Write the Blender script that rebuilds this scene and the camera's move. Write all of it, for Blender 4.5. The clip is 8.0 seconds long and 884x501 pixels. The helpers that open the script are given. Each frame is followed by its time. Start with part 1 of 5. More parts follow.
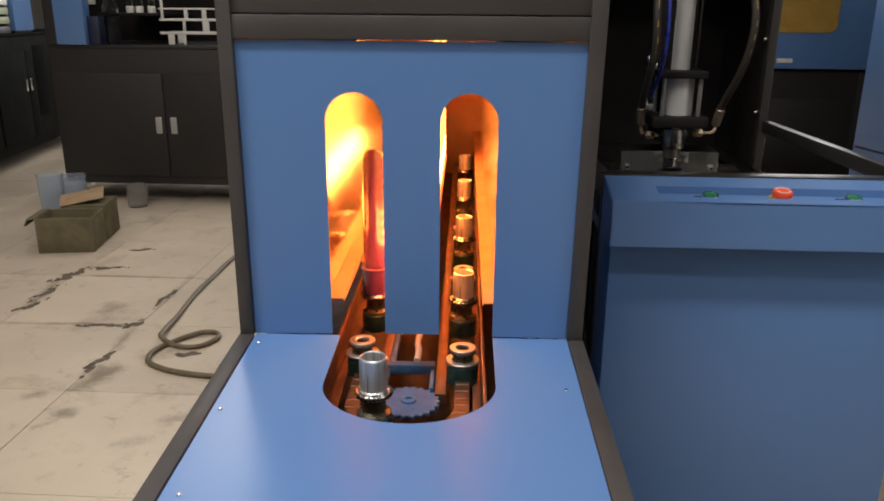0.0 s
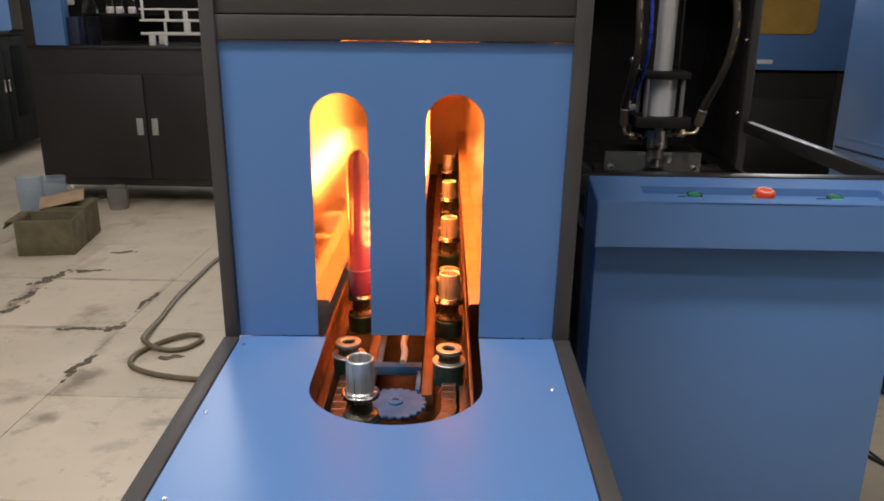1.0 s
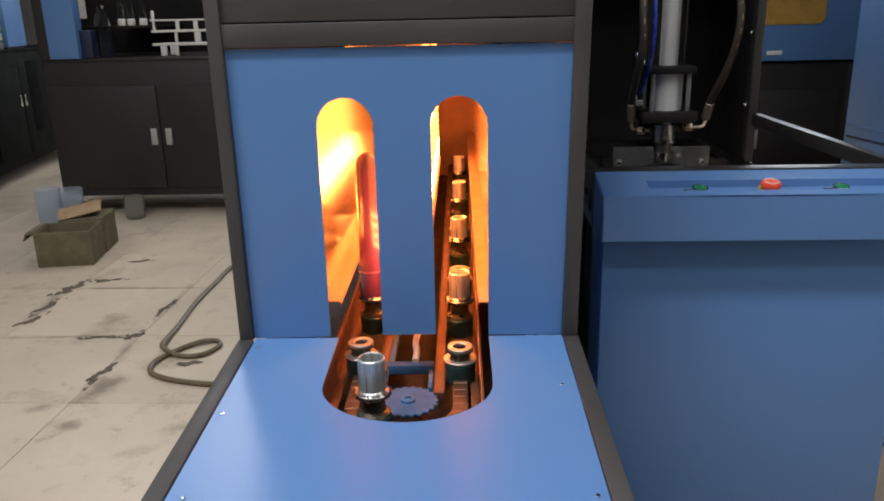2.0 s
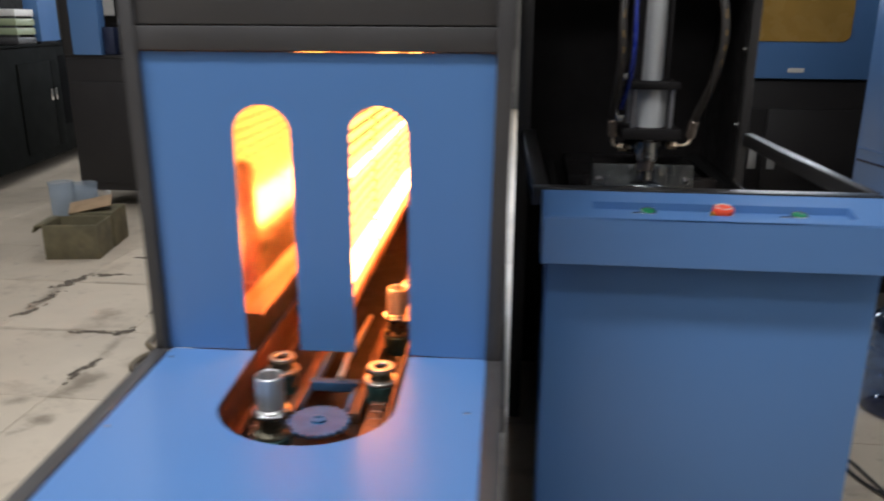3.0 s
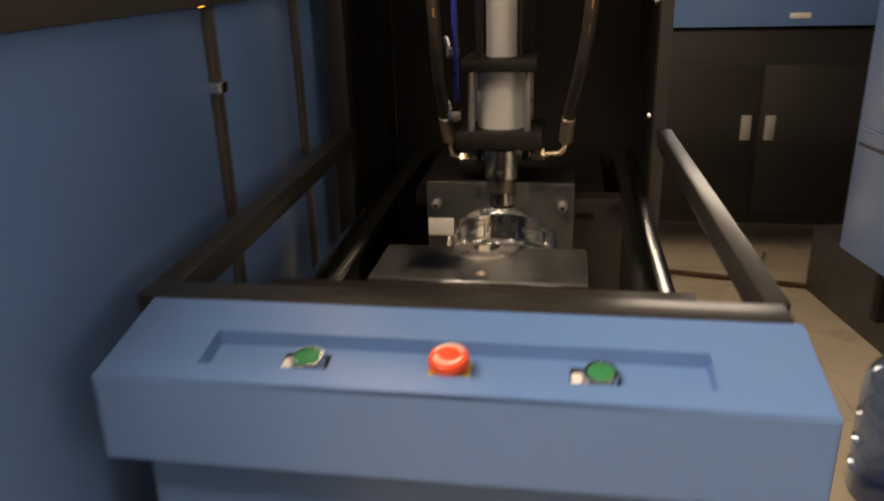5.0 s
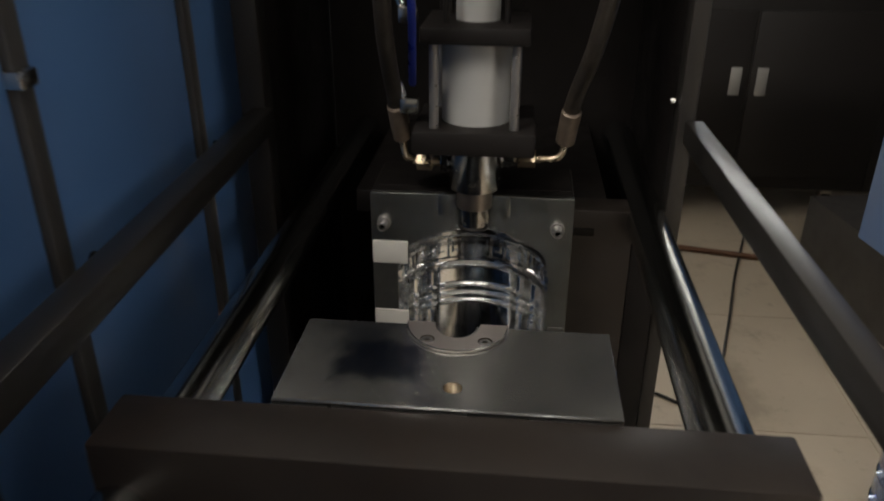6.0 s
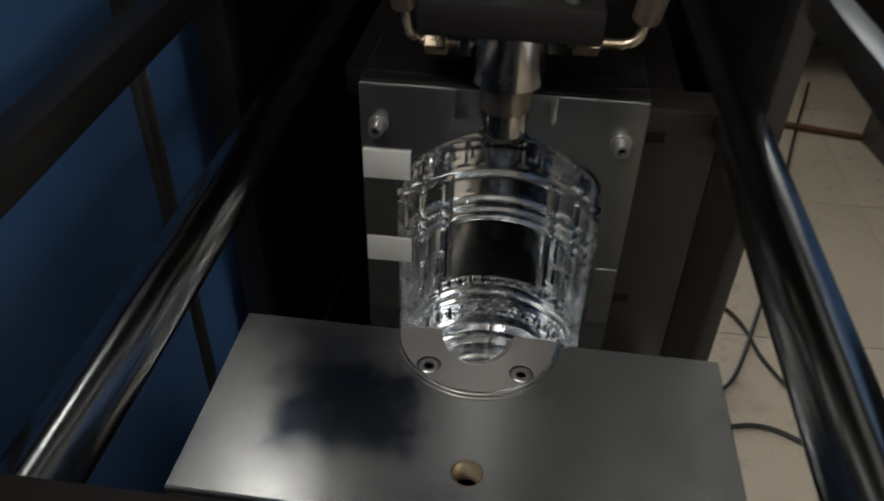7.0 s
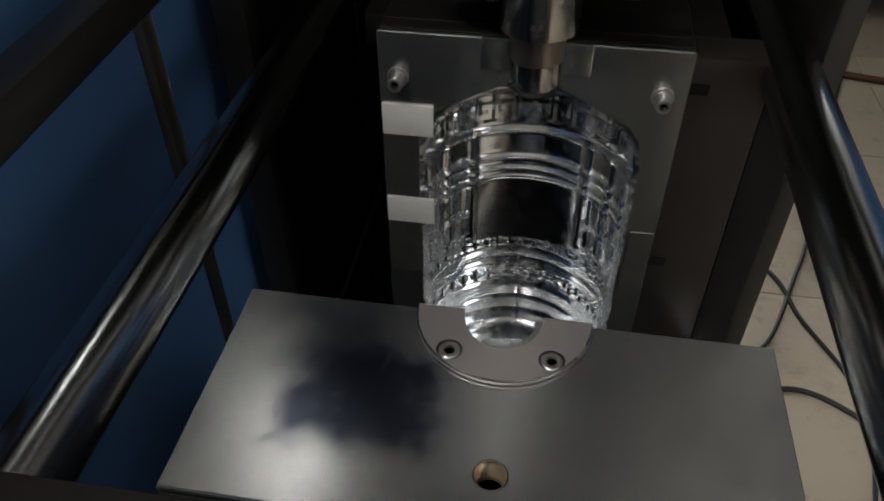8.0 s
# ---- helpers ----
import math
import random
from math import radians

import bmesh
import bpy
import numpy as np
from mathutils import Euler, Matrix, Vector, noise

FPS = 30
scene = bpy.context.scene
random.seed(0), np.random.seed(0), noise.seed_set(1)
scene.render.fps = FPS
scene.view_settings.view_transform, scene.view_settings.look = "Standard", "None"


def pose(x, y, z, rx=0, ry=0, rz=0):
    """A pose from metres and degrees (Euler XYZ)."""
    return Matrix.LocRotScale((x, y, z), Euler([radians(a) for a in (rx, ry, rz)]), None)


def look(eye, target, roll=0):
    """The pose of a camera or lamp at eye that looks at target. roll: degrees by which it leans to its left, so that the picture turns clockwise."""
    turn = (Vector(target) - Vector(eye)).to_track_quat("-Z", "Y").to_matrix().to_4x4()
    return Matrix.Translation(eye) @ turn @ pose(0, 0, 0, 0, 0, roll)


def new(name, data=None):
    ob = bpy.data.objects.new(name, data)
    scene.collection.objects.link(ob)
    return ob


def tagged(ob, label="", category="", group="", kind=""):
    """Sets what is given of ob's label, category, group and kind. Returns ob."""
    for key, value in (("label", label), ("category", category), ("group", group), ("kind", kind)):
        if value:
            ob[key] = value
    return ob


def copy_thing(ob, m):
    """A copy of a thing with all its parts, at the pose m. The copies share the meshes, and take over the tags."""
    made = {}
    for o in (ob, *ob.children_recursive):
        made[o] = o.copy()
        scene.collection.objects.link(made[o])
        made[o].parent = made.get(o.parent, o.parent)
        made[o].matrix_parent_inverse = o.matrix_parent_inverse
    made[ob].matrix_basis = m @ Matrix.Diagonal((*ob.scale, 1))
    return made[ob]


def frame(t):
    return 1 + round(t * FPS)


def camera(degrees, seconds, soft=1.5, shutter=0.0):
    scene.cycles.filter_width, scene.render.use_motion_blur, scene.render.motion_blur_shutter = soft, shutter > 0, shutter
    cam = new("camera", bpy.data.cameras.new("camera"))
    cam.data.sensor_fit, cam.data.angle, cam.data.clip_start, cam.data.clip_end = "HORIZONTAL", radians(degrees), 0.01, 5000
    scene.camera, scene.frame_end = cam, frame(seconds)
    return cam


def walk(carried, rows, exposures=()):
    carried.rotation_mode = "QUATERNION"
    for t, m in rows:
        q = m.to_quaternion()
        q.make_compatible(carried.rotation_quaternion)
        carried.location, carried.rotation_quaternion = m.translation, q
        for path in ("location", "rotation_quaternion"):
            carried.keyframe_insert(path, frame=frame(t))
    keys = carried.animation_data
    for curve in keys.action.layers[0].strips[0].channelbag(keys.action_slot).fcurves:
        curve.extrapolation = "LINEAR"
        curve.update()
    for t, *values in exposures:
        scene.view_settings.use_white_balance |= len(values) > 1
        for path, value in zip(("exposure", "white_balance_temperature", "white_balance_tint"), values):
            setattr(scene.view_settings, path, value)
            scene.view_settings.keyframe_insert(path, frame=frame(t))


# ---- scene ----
cam = camera(59.6, 8.0, soft=1.8, shutter=0.5)
PATH = [
    (0, (0.145, -0.13, 1.397), (0.042, 1.778, 0.806), 0.5),
    (0.5, (0.138, -0.125, 1.394), (0.058, 1.783, 0.8), 0.7),
    (1, (0.14, -0.129, 1.396), (0.08, 1.782, 0.808), 0.6),
    (1.5, (0.148, -0.144, 1.4), (0.102, 1.77, 0.82), 0.1),
    (1.7, (0.151, -0.151, 1.399), (0.085, 1.76, 0.813), -0.4),
    (2.9, (0.316, -0.086, 1.4), (0.137, 1.821, 0.825), -1.3),
    (3, (0.367, -0.07, 1.4), (0.165, 1.836, 0.83), 0.3),
    (3.5, (0.578, 0.053, 1.4), (0.444, 1.958, 0.805), 0.1),
    (3.8, (0.655, 0.161, 1.391), (0.636, 2.046, 0.723), -0.2),
    (4, (0.682, 0.277, 1.399), (0.706, 2.149, 0.696), 0.1),
    (4.5, (0.739, 0.548, 1.401), (0.727, 2.408, 0.666), -2.1),
    (4.8, (0.797, 0.705, 1.396), (0.621, 2.561, 0.672), -1.1),
    (5, (0.87, 0.81, 1.407), (0.562, 2.658, 0.707), -1.6),
    (5.2, (0.914, 0.891, 1.412), (0.572, 2.737, 0.721), -1.6),
    (6.3, (0.758, 1.412, 1.392), (0.668, 3.135, 0.381), 2.0),
    (6.5, (0.751, 1.481, 1.375), (0.687, 3.144, 0.266), 3.3),
    (7, (0.764, 1.612, 1.339), (0.582, 3.181, 0.113), 1.4),
    (7.5, (0.762, 1.659, 1.313), (0.527, 3.141, -0.009), 0.3),
    (8, (0.761, 1.663, 1.316), (0.521, 3.141, -0.011), -0.1),
]
walk(cam, [(t, look(eye, target, roll)) for t, eye, target, roll in PATH],
     exposures=[(0.0, -0.02, 6400, 12), (0.5, -0.01, 6050, 11), (1.0, 0.0, 6150, 11), (2.9, 0.07, 5650, 9), (3.5, 0.15, 6900, 10), (4.0, 0.50, 8000, 15), (4.5, 0.46, 8600, 16), (5.2, 0.50, 8800, 17), (6.3, 0.10, 6050, 6), (8.0, 0.08, 6050, 6)])

# ---- light ----
world = bpy.data.worlds.new("hall_air")
scene.world = world
world.use_nodes = True
world.node_tree.nodes["Background"].inputs[0].default_value = (0.62, 0.66, 0.72, 1)
world.node_tree.nodes["Background"].inputs[1].default_value = 0.006


def tube_light(x, y, z, length, watts, along_y=True):
    """The light of one ceiling batten."""
    data = bpy.data.lights.new("batten_light", "AREA")
    data.shape, data.size, data.size_y = "RECTANGLE", (0.35 if along_y else length), (length if along_y else 0.35)
    data.energy, data.color = watts, (1.0, 0.95, 0.89)
    ob = new("batten_light", data)
    ob.matrix_world = pose(x, y, z)
    return ob


BATTENS = [(-1.2, 0.1, 152, False, 2.4), (0.7, -1.0, 32, False, 2.4), (-0.27, 4.05, 6.8, False, 0.5), (0.35, 6.7, 36, True, 2.4), (1.75, 2.5, 3, True, 1.2), (-4.6, 3.2, 22, True, 2.4), (3.4, 0.2, 5, False, 2.4), (-4.2, -2.5, 38, True, 2.4), (-2.15, 6.0, 40, True, 2.4)]
for bx, by, watts, along, length in BATTENS:
    tube_light(bx, by, 4.36, length, watts, along)

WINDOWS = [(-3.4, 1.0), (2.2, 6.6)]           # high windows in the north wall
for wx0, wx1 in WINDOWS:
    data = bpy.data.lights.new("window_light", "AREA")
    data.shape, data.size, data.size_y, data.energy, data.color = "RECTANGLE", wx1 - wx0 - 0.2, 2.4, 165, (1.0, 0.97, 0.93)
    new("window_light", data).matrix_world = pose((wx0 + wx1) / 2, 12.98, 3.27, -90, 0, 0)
EAST_WINDOW = (-4.2, -1.2)                    # one in the east wall
data = bpy.data.lights.new("window_light", "AREA")
data.shape, data.size, data.size_y, data.energy, data.color = "RECTANGLE", 2.4, EAST_WINDOW[1] - EAST_WINDOW[0] - 0.2, 44, (1.0, 0.97, 0.93)
new("window_light", data).matrix_world = pose(7.98, sum(EAST_WINDOW) / 2, 3.27, 0, 90, 0)


# ---- materials ----
def pbr(name, col, rough=0.5, metal=0.0, var=0.12, scale=6.0, bump=0.0, bscale=150.0, rvar=0.08, spec=0.5, coat=0.0,
        stain=0.0, stain_col=(0.05, 0.045, 0.04), stain_scale=2.0, stretch=(1, 1, 1), emit=None, strength=0.0, detail=6.0):
    m = bpy.data.materials.new(name)
    m.use_nodes = True
    nt = m.node_tree
    n, l = nt.nodes, nt.links
    b = n["Principled BSDF"]
    tc = n.new("ShaderNodeTexCoord")
    mp = n.new("ShaderNodeMapping")
    mp.inputs["Scale"].default_value = stretch
    l.new(tc.outputs["Object"], mp.inputs[0])
    no = n.new("ShaderNodeTexNoise")
    no.inputs["Scale"].default_value, no.inputs["Detail"].default_value = scale, detail
    l.new(mp.outputs[0], no.inputs["Vector"])
    ramp = n.new("ShaderNodeMapRange")
    ramp.interpolation_type = "SMOOTHSTEP"
    ramp.inputs["From Min"].default_value, ramp.inputs["From Max"].default_value = 0.1, 0.9
    ramp.inputs["To Min"].default_value, ramp.inputs["To Max"].default_value = 1.0 - var * 1.5, 1.0 + var * 1.5
    l.new(no.outputs["Fac"], ramp.inputs["Value"])
    mul = n.new("ShaderNodeVectorMath")
    mul.operation = "SCALE"
    mul.inputs[0].default_value = col[:3]
    l.new(ramp.outputs[0], mul.inputs["Scale"])
    out = mul.outputs[0]
    if stain > 0:
        n2 = n.new("ShaderNodeTexNoise")
        n2.inputs["Scale"].default_value, n2.inputs["Detail"].default_value, n2.inputs["Roughness"].default_value = stain_scale, 9.0, 0.65
        l.new(mp.outputs[0], n2.inputs["Vector"])
        r2 = n.new("ShaderNodeMapRange")
        r2.interpolation_type = "SMOOTHSTEP"
        r2.inputs["From Min"].default_value, r2.inputs["From Max"].default_value = 0.52, 0.74
        r2.inputs["To Min"].default_value, r2.inputs["To Max"].default_value = 0.0, stain
        l.new(n2.outputs["Fac"], r2.inputs["Value"])
        mx = n.new("ShaderNodeMix")
        mx.data_type = "RGBA"
        l.new(r2.outputs[0], mx.inputs["Factor"])
        l.new(out, mx.inputs[6])
        mx.inputs[7].default_value = (*stain_col, 1)
        out = mx.outputs[2]
    l.new(out, b.inputs["Base Color"])
    rr = n.new("ShaderNodeMapRange")
    rr.interpolation_type = "SMOOTHSTEP"
    rr.inputs["From Min"].default_value, rr.inputs["From Max"].default_value = 0.1, 0.9
    rr.inputs["To Min"].default_value, rr.inputs["To Max"].default_value = max(0.02, rough - rvar * 1.4), rough + rvar * 1.4
    n3 = n.new("ShaderNodeTexNoise")
    n3.inputs["Scale"].default_value, n3.inputs["Detail"].default_value = scale * 2.3, detail * 0.8
    l.new(mp.outputs[0], n3.inputs["Vector"])
    l.new(n3.outputs["Fac"], rr.inputs["Value"])
    l.new(rr.outputs[0], b.inputs["Roughness"])
    b.inputs["Metallic"].default_value = metal
    b.inputs["Specular IOR Level"].default_value = spec
    b.inputs["Coat Weight"].default_value = coat
    if bump > 0:
        n4 = n.new("ShaderNodeTexNoise")
        n4.inputs["Scale"].default_value, n4.inputs["Detail"].default_value = bscale, 4.0
        l.new(mp.outputs[0], n4.inputs["Vector"])
        bp = n.new("ShaderNodeBump")
        bp.inputs["Strength"].default_value, bp.inputs["Distance"].default_value = bump, 0.002
        l.new(n4.outputs["Fac"], bp.inputs["Height"])
        l.new(bp.outputs[0], b.inputs["Normal"])
    if emit:
        b.inputs["Emission Color"].default_value = (*emit, 1)
        b.inputs["Emission Strength"].default_value = strength
    return m


def clear(name, col, rough=0.03, ior=1.45):
    m = pbr(name, col, rough, rvar=0.01, var=0.04, scale=12)
    b = m.node_tree.nodes["Principled BSDF"]
    b.inputs["Transmission Weight"].default_value = 1.0
    b.inputs["IOR"].default_value = ior
    return m


BLUE = pbr("blue_powder_coat", (0.098, 0.203, 0.432), 0.29, var=0.0, scale=0.8, bump=0.05, bscale=380, rvar=0.0, detail=1)
GREY = pbr("dark_grey_powder_coat", (0.050, 0.046, 0.044), 0.46, var=0.12, scale=5, bump=0.12, bscale=600)
POST = pbr("dark_post_paint", (0.026, 0.023, 0.021), 0.4, var=0.1, scale=5)
FRAME = pbr("grey_brown_frame_paint", (0.030, 0.027, 0.025), 0.30, spec=0.44, metal=0.1, var=0.05, scale=3, rvar=0.0, detail=2)
BLACK = pbr("black_machine_paint", (0.0115, 0.0095, 0.0088), 0.6, var=0.2, scale=8, spec=0.2)
PLATEN = pbr("oiled_brown_steel", (0.026, 0.0205, 0.0175), 0.48, spec=0.35, metal=0.1, var=0.25, scale=7, bump=0.03, bscale=120, stain=0.6, stain_col=(0.03, 0.018, 0.012), stain_scale=6)
ALU = pbr("brushed_aluminium", (0.50, 0.50, 0.49), 0.28, metal=0.93, var=0.10, scale=5, bump=0.02, bscale=260, stain=0.75, stain_col=(0.06, 0.075, 0.11), stain_scale=9, stretch=(1, 1, 1))
ALU_SIDE = pbr("milled_aluminium", (0.58, 0.59, 0.57), 0.27, metal=0.97, var=0.0, scale=6, rvar=0.0, detail=2, bump=0.5, bscale=22)
CAVITY = pbr("polished_mould_steel", (0.86, 0.87, 0.88), 0.16, metal=1.0, var=0.06, scale=20, rvar=0.05, bump=0.02, bscale=90)
ROD = pbr("oiled_guide_rod", (0.40, 0.40, 0.385), 0.20, metal=1.0, var=0.16, scale=9, rvar=0.0, stretch=(12, 0.35, 12), detail=3)
STEEL = pbr("bright_steel", (0.62, 0.61, 0.59), 0.22, metal=1.0, var=0.1, scale=30, rvar=0.08)
RING = pbr("turned_steel_plate", (0.66, 0.60, 0.57), 0.30, metal=0.86, var=0.0, scale=12, rvar=0.0, detail=2)
NECK = pbr("heat_browned_steel", (0.30, 0.25, 0.22), 0.38, metal=1.0, var=0.10, scale=40, rvar=0.03, detail=2)
NOZZLE = pbr("dull_nozzle_steel", (0.46, 0.44, 0.42), 0.22, metal=1.0, var=0.12, scale=30, rvar=0.06, detail=2)
DULL = pbr("dull_screw_steel", (0.34, 0.32, 0.31), 0.34, metal=0.8, var=0.1, scale=40)
THREAD = pbr("oily_thread", (0.50, 0.40, 0.28), 0.35, metal=0.9, var=0.2, scale=60)
BRASS = pbr("brass", (0.74, 0.60, 0.42), 0.30, metal=1.0, var=0.1, scale=40)
TUBE_WHITE = pbr("anodised_cylinder_tube", (0.56, 0.55, 0.53), 0.38, metal=0.35, var=0.05, scale=6)
HANDLE = pbr("pale_handle_metal", (0.42, 0.41, 0.39), 0.42, metal=0.35, var=0.05, scale=6)
WHITE = pbr("white_paint", (0.70, 0.67, 0.62), 0.5, var=0.06, scale=20)
HOSE = pbr("brown_rubber_hose", (0.028, 0.022, 0.017), 0.5, var=0.2, scale=60, bump=0.1, bscale=300)
CRIMP = pbr("dull_crimp_steel", (0.20, 0.155, 0.12), 0.42, metal=0.6, var=0.15, scale=60)
HOSE_MARK = pbr("gold_hose_print", (0.42, 0.25, 0.06), 0.5, var=0.2, scale=60)
AIR_BLUE = pbr("blue_air_tube", (0.016, 0.030, 0.24), 0.3, var=0.08, scale=30)
GARDEN = pbr("olive_rubber_hose", (0.125, 0.093, 0.052), 0.5, var=0.2, scale=40, bump=0.1, bscale=200)
CABLE = pbr("black_cable", (0.02, 0.018, 0.017), 0.5, var=0.2, scale=50)
RED = pbr("red_plastic", (0.85, 0.085, 0.03), 0.35, var=0.05, scale=30)
GREEN = pbr("green_plastic", (0.01, 0.20, 0.075), 0.35, var=0.05, scale=30)
YELLOW = pbr("yellow_plastic", (0.55, 0.36, 0.03), 0.4, var=0.08, scale=20)
AMBER = pbr("amber_acrylic_window", (0.40, 0.24, 0.055), 0.25, var=0.1, scale=5)
CARD = pbr("brown_cardboard", (0.30, 0.20, 0.11), 0.8, var=0.2, scale=9, bump=0.1, bscale=60)
CRATE = pbr("dirty_olive_box", (0.125, 0.105, 0.055), 0.75, var=0.3, scale=8, bump=0.2, bscale=50, stain=0.5, stain_scale=5)
GEAR = pbr("blue_painted_gear", (0.055, 0.125, 0.245), 0.45, var=0.2, scale=30, metal=0.2)
HOLDER = pbr("green_black_holder", (0.024, 0.068, 0.062), 0.35, metal=0.3, var=0.3, scale=40)
STEM = pbr("oily_stem_steel", (0.125, 0.11, 0.075), 0.30, metal=0.75, var=0.25, scale=40)
DARK_FACE = pbr("mould_face_dark_reflection", (0.16, 0.155, 0.145), 0.4, metal=0.8, var=0.15, scale=20)
# Near-black colour that stands in for the shade inside an open gap.
VOID = pbr("gap_shade_black", (0.003, 0.003, 0.003), 0.9, var=0.1, scale=3, spec=0.05)
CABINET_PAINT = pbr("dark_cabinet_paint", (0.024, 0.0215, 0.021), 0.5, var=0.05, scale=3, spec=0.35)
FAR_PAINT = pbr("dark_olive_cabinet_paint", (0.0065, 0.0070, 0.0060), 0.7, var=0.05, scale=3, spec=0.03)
MATT = pbr("satin_ring_steel", (0.38, 0.34, 0.30), 0.42, metal=0.8, var=0.08, scale=30, rvar=0.05)
RAIL = pbr("stained_rail_steel", (0.14, 0.070, 0.042), 0.42, metal=0.6, var=0.25, scale=14, stain=0.4, stain_scale=12)
REFLECT = pbr("gold_reflector_sheet", (0.86, 0.64, 0.38), 0.13, metal=0.92, var=0.0, scale=6, rvar=0.0)
DEFLECT = pbr("heat_tinted_sheet", (0.42, 0.25, 0.14), 0.42, metal=0.35, var=0.06, scale=6)
OVEN_IN = pbr("oven_lining", (0.36, 0.24, 0.17), 0.5, metal=0.4, var=0.15, scale=5)
LAMP = pbr("infrared_lamp", (0.9, 0.7, 0.5), 0.3, emit=(1.0, 0.27, 0.06), strength=36.0)
CERAMIC = pbr("oven_ceramic_plate", (0.88, 0.82, 0.66), 0.6, var=0.04, scale=10)
BACKING = pbr("lamp_backing_sheet", (0.42, 0.29, 0.18), 0.5, metal=0.3, var=0.08, scale=10)
LAMP_DIM = pbr("dim_infrared_lamp", (0.5, 0.35, 0.2), 0.3, emit=(1.0, 0.38, 0.07), strength=4.5)
PINK = clear("pink_preform_plastic", (0.24, 0.065, 0.22), 0.05, 1.5)
PINK.node_tree.nodes["Principled BSDF"].inputs["Transmission Weight"].default_value = 0.42
PINK.node_tree.nodes["Principled BSDF"].inputs["Coat Weight"].default_value = 1.0
SLEEVE = pbr("satin_aluminium_sleeve", (0.56, 0.56, 0.555), 0.34, metal=0.70, var=0.20, scale=150, rvar=0.08, stretch=(1, 1, 0.03), detail=1)
CLOUDY = clear("cloudy_plastic", (0.74, 0.82, 0.92), 0.15, 1.2)
CLOUDY.node_tree.nodes["Principled BSDF"].inputs["Transmission Weight"].default_value = 0.85
JAR = clear("dusty_glass", (0.82, 0.80, 0.76), 0.12, 1.2)
JAR.node_tree.nodes["Principled BSDF"].inputs["Transmission Weight"].default_value = 0.9
CRATE_GREEN = pbr("pale_green_plastic", (0.30, 0.34, 0.20), 0.5, var=0.08, scale=6)
NAVY = pbr("navy_paint_and_crease_shade", (0.012, 0.018, 0.05), 0.5, var=0.1, scale=5)
JUG = clear("blue_water_bottle_plastic", (0.47, 0.60, 0.86), 0.05, 1.15)
JUG.node_tree.nodes["Principled BSDF"].inputs["Coat Weight"].default_value = 1.0
PET = clear("clear_plastic", (0.93, 0.96, 0.98), 0.06, 1.25)
HALL = pbr("hall_plaster", (0.22, 0.215, 0.205), 0.8, var=0.1, scale=0.8, stain=0.25, stain_scale=0.7)
CEIL = pbr("ceiling_sheet", (0.42, 0.42, 0.41), 0.7, var=0.08, scale=0.7)


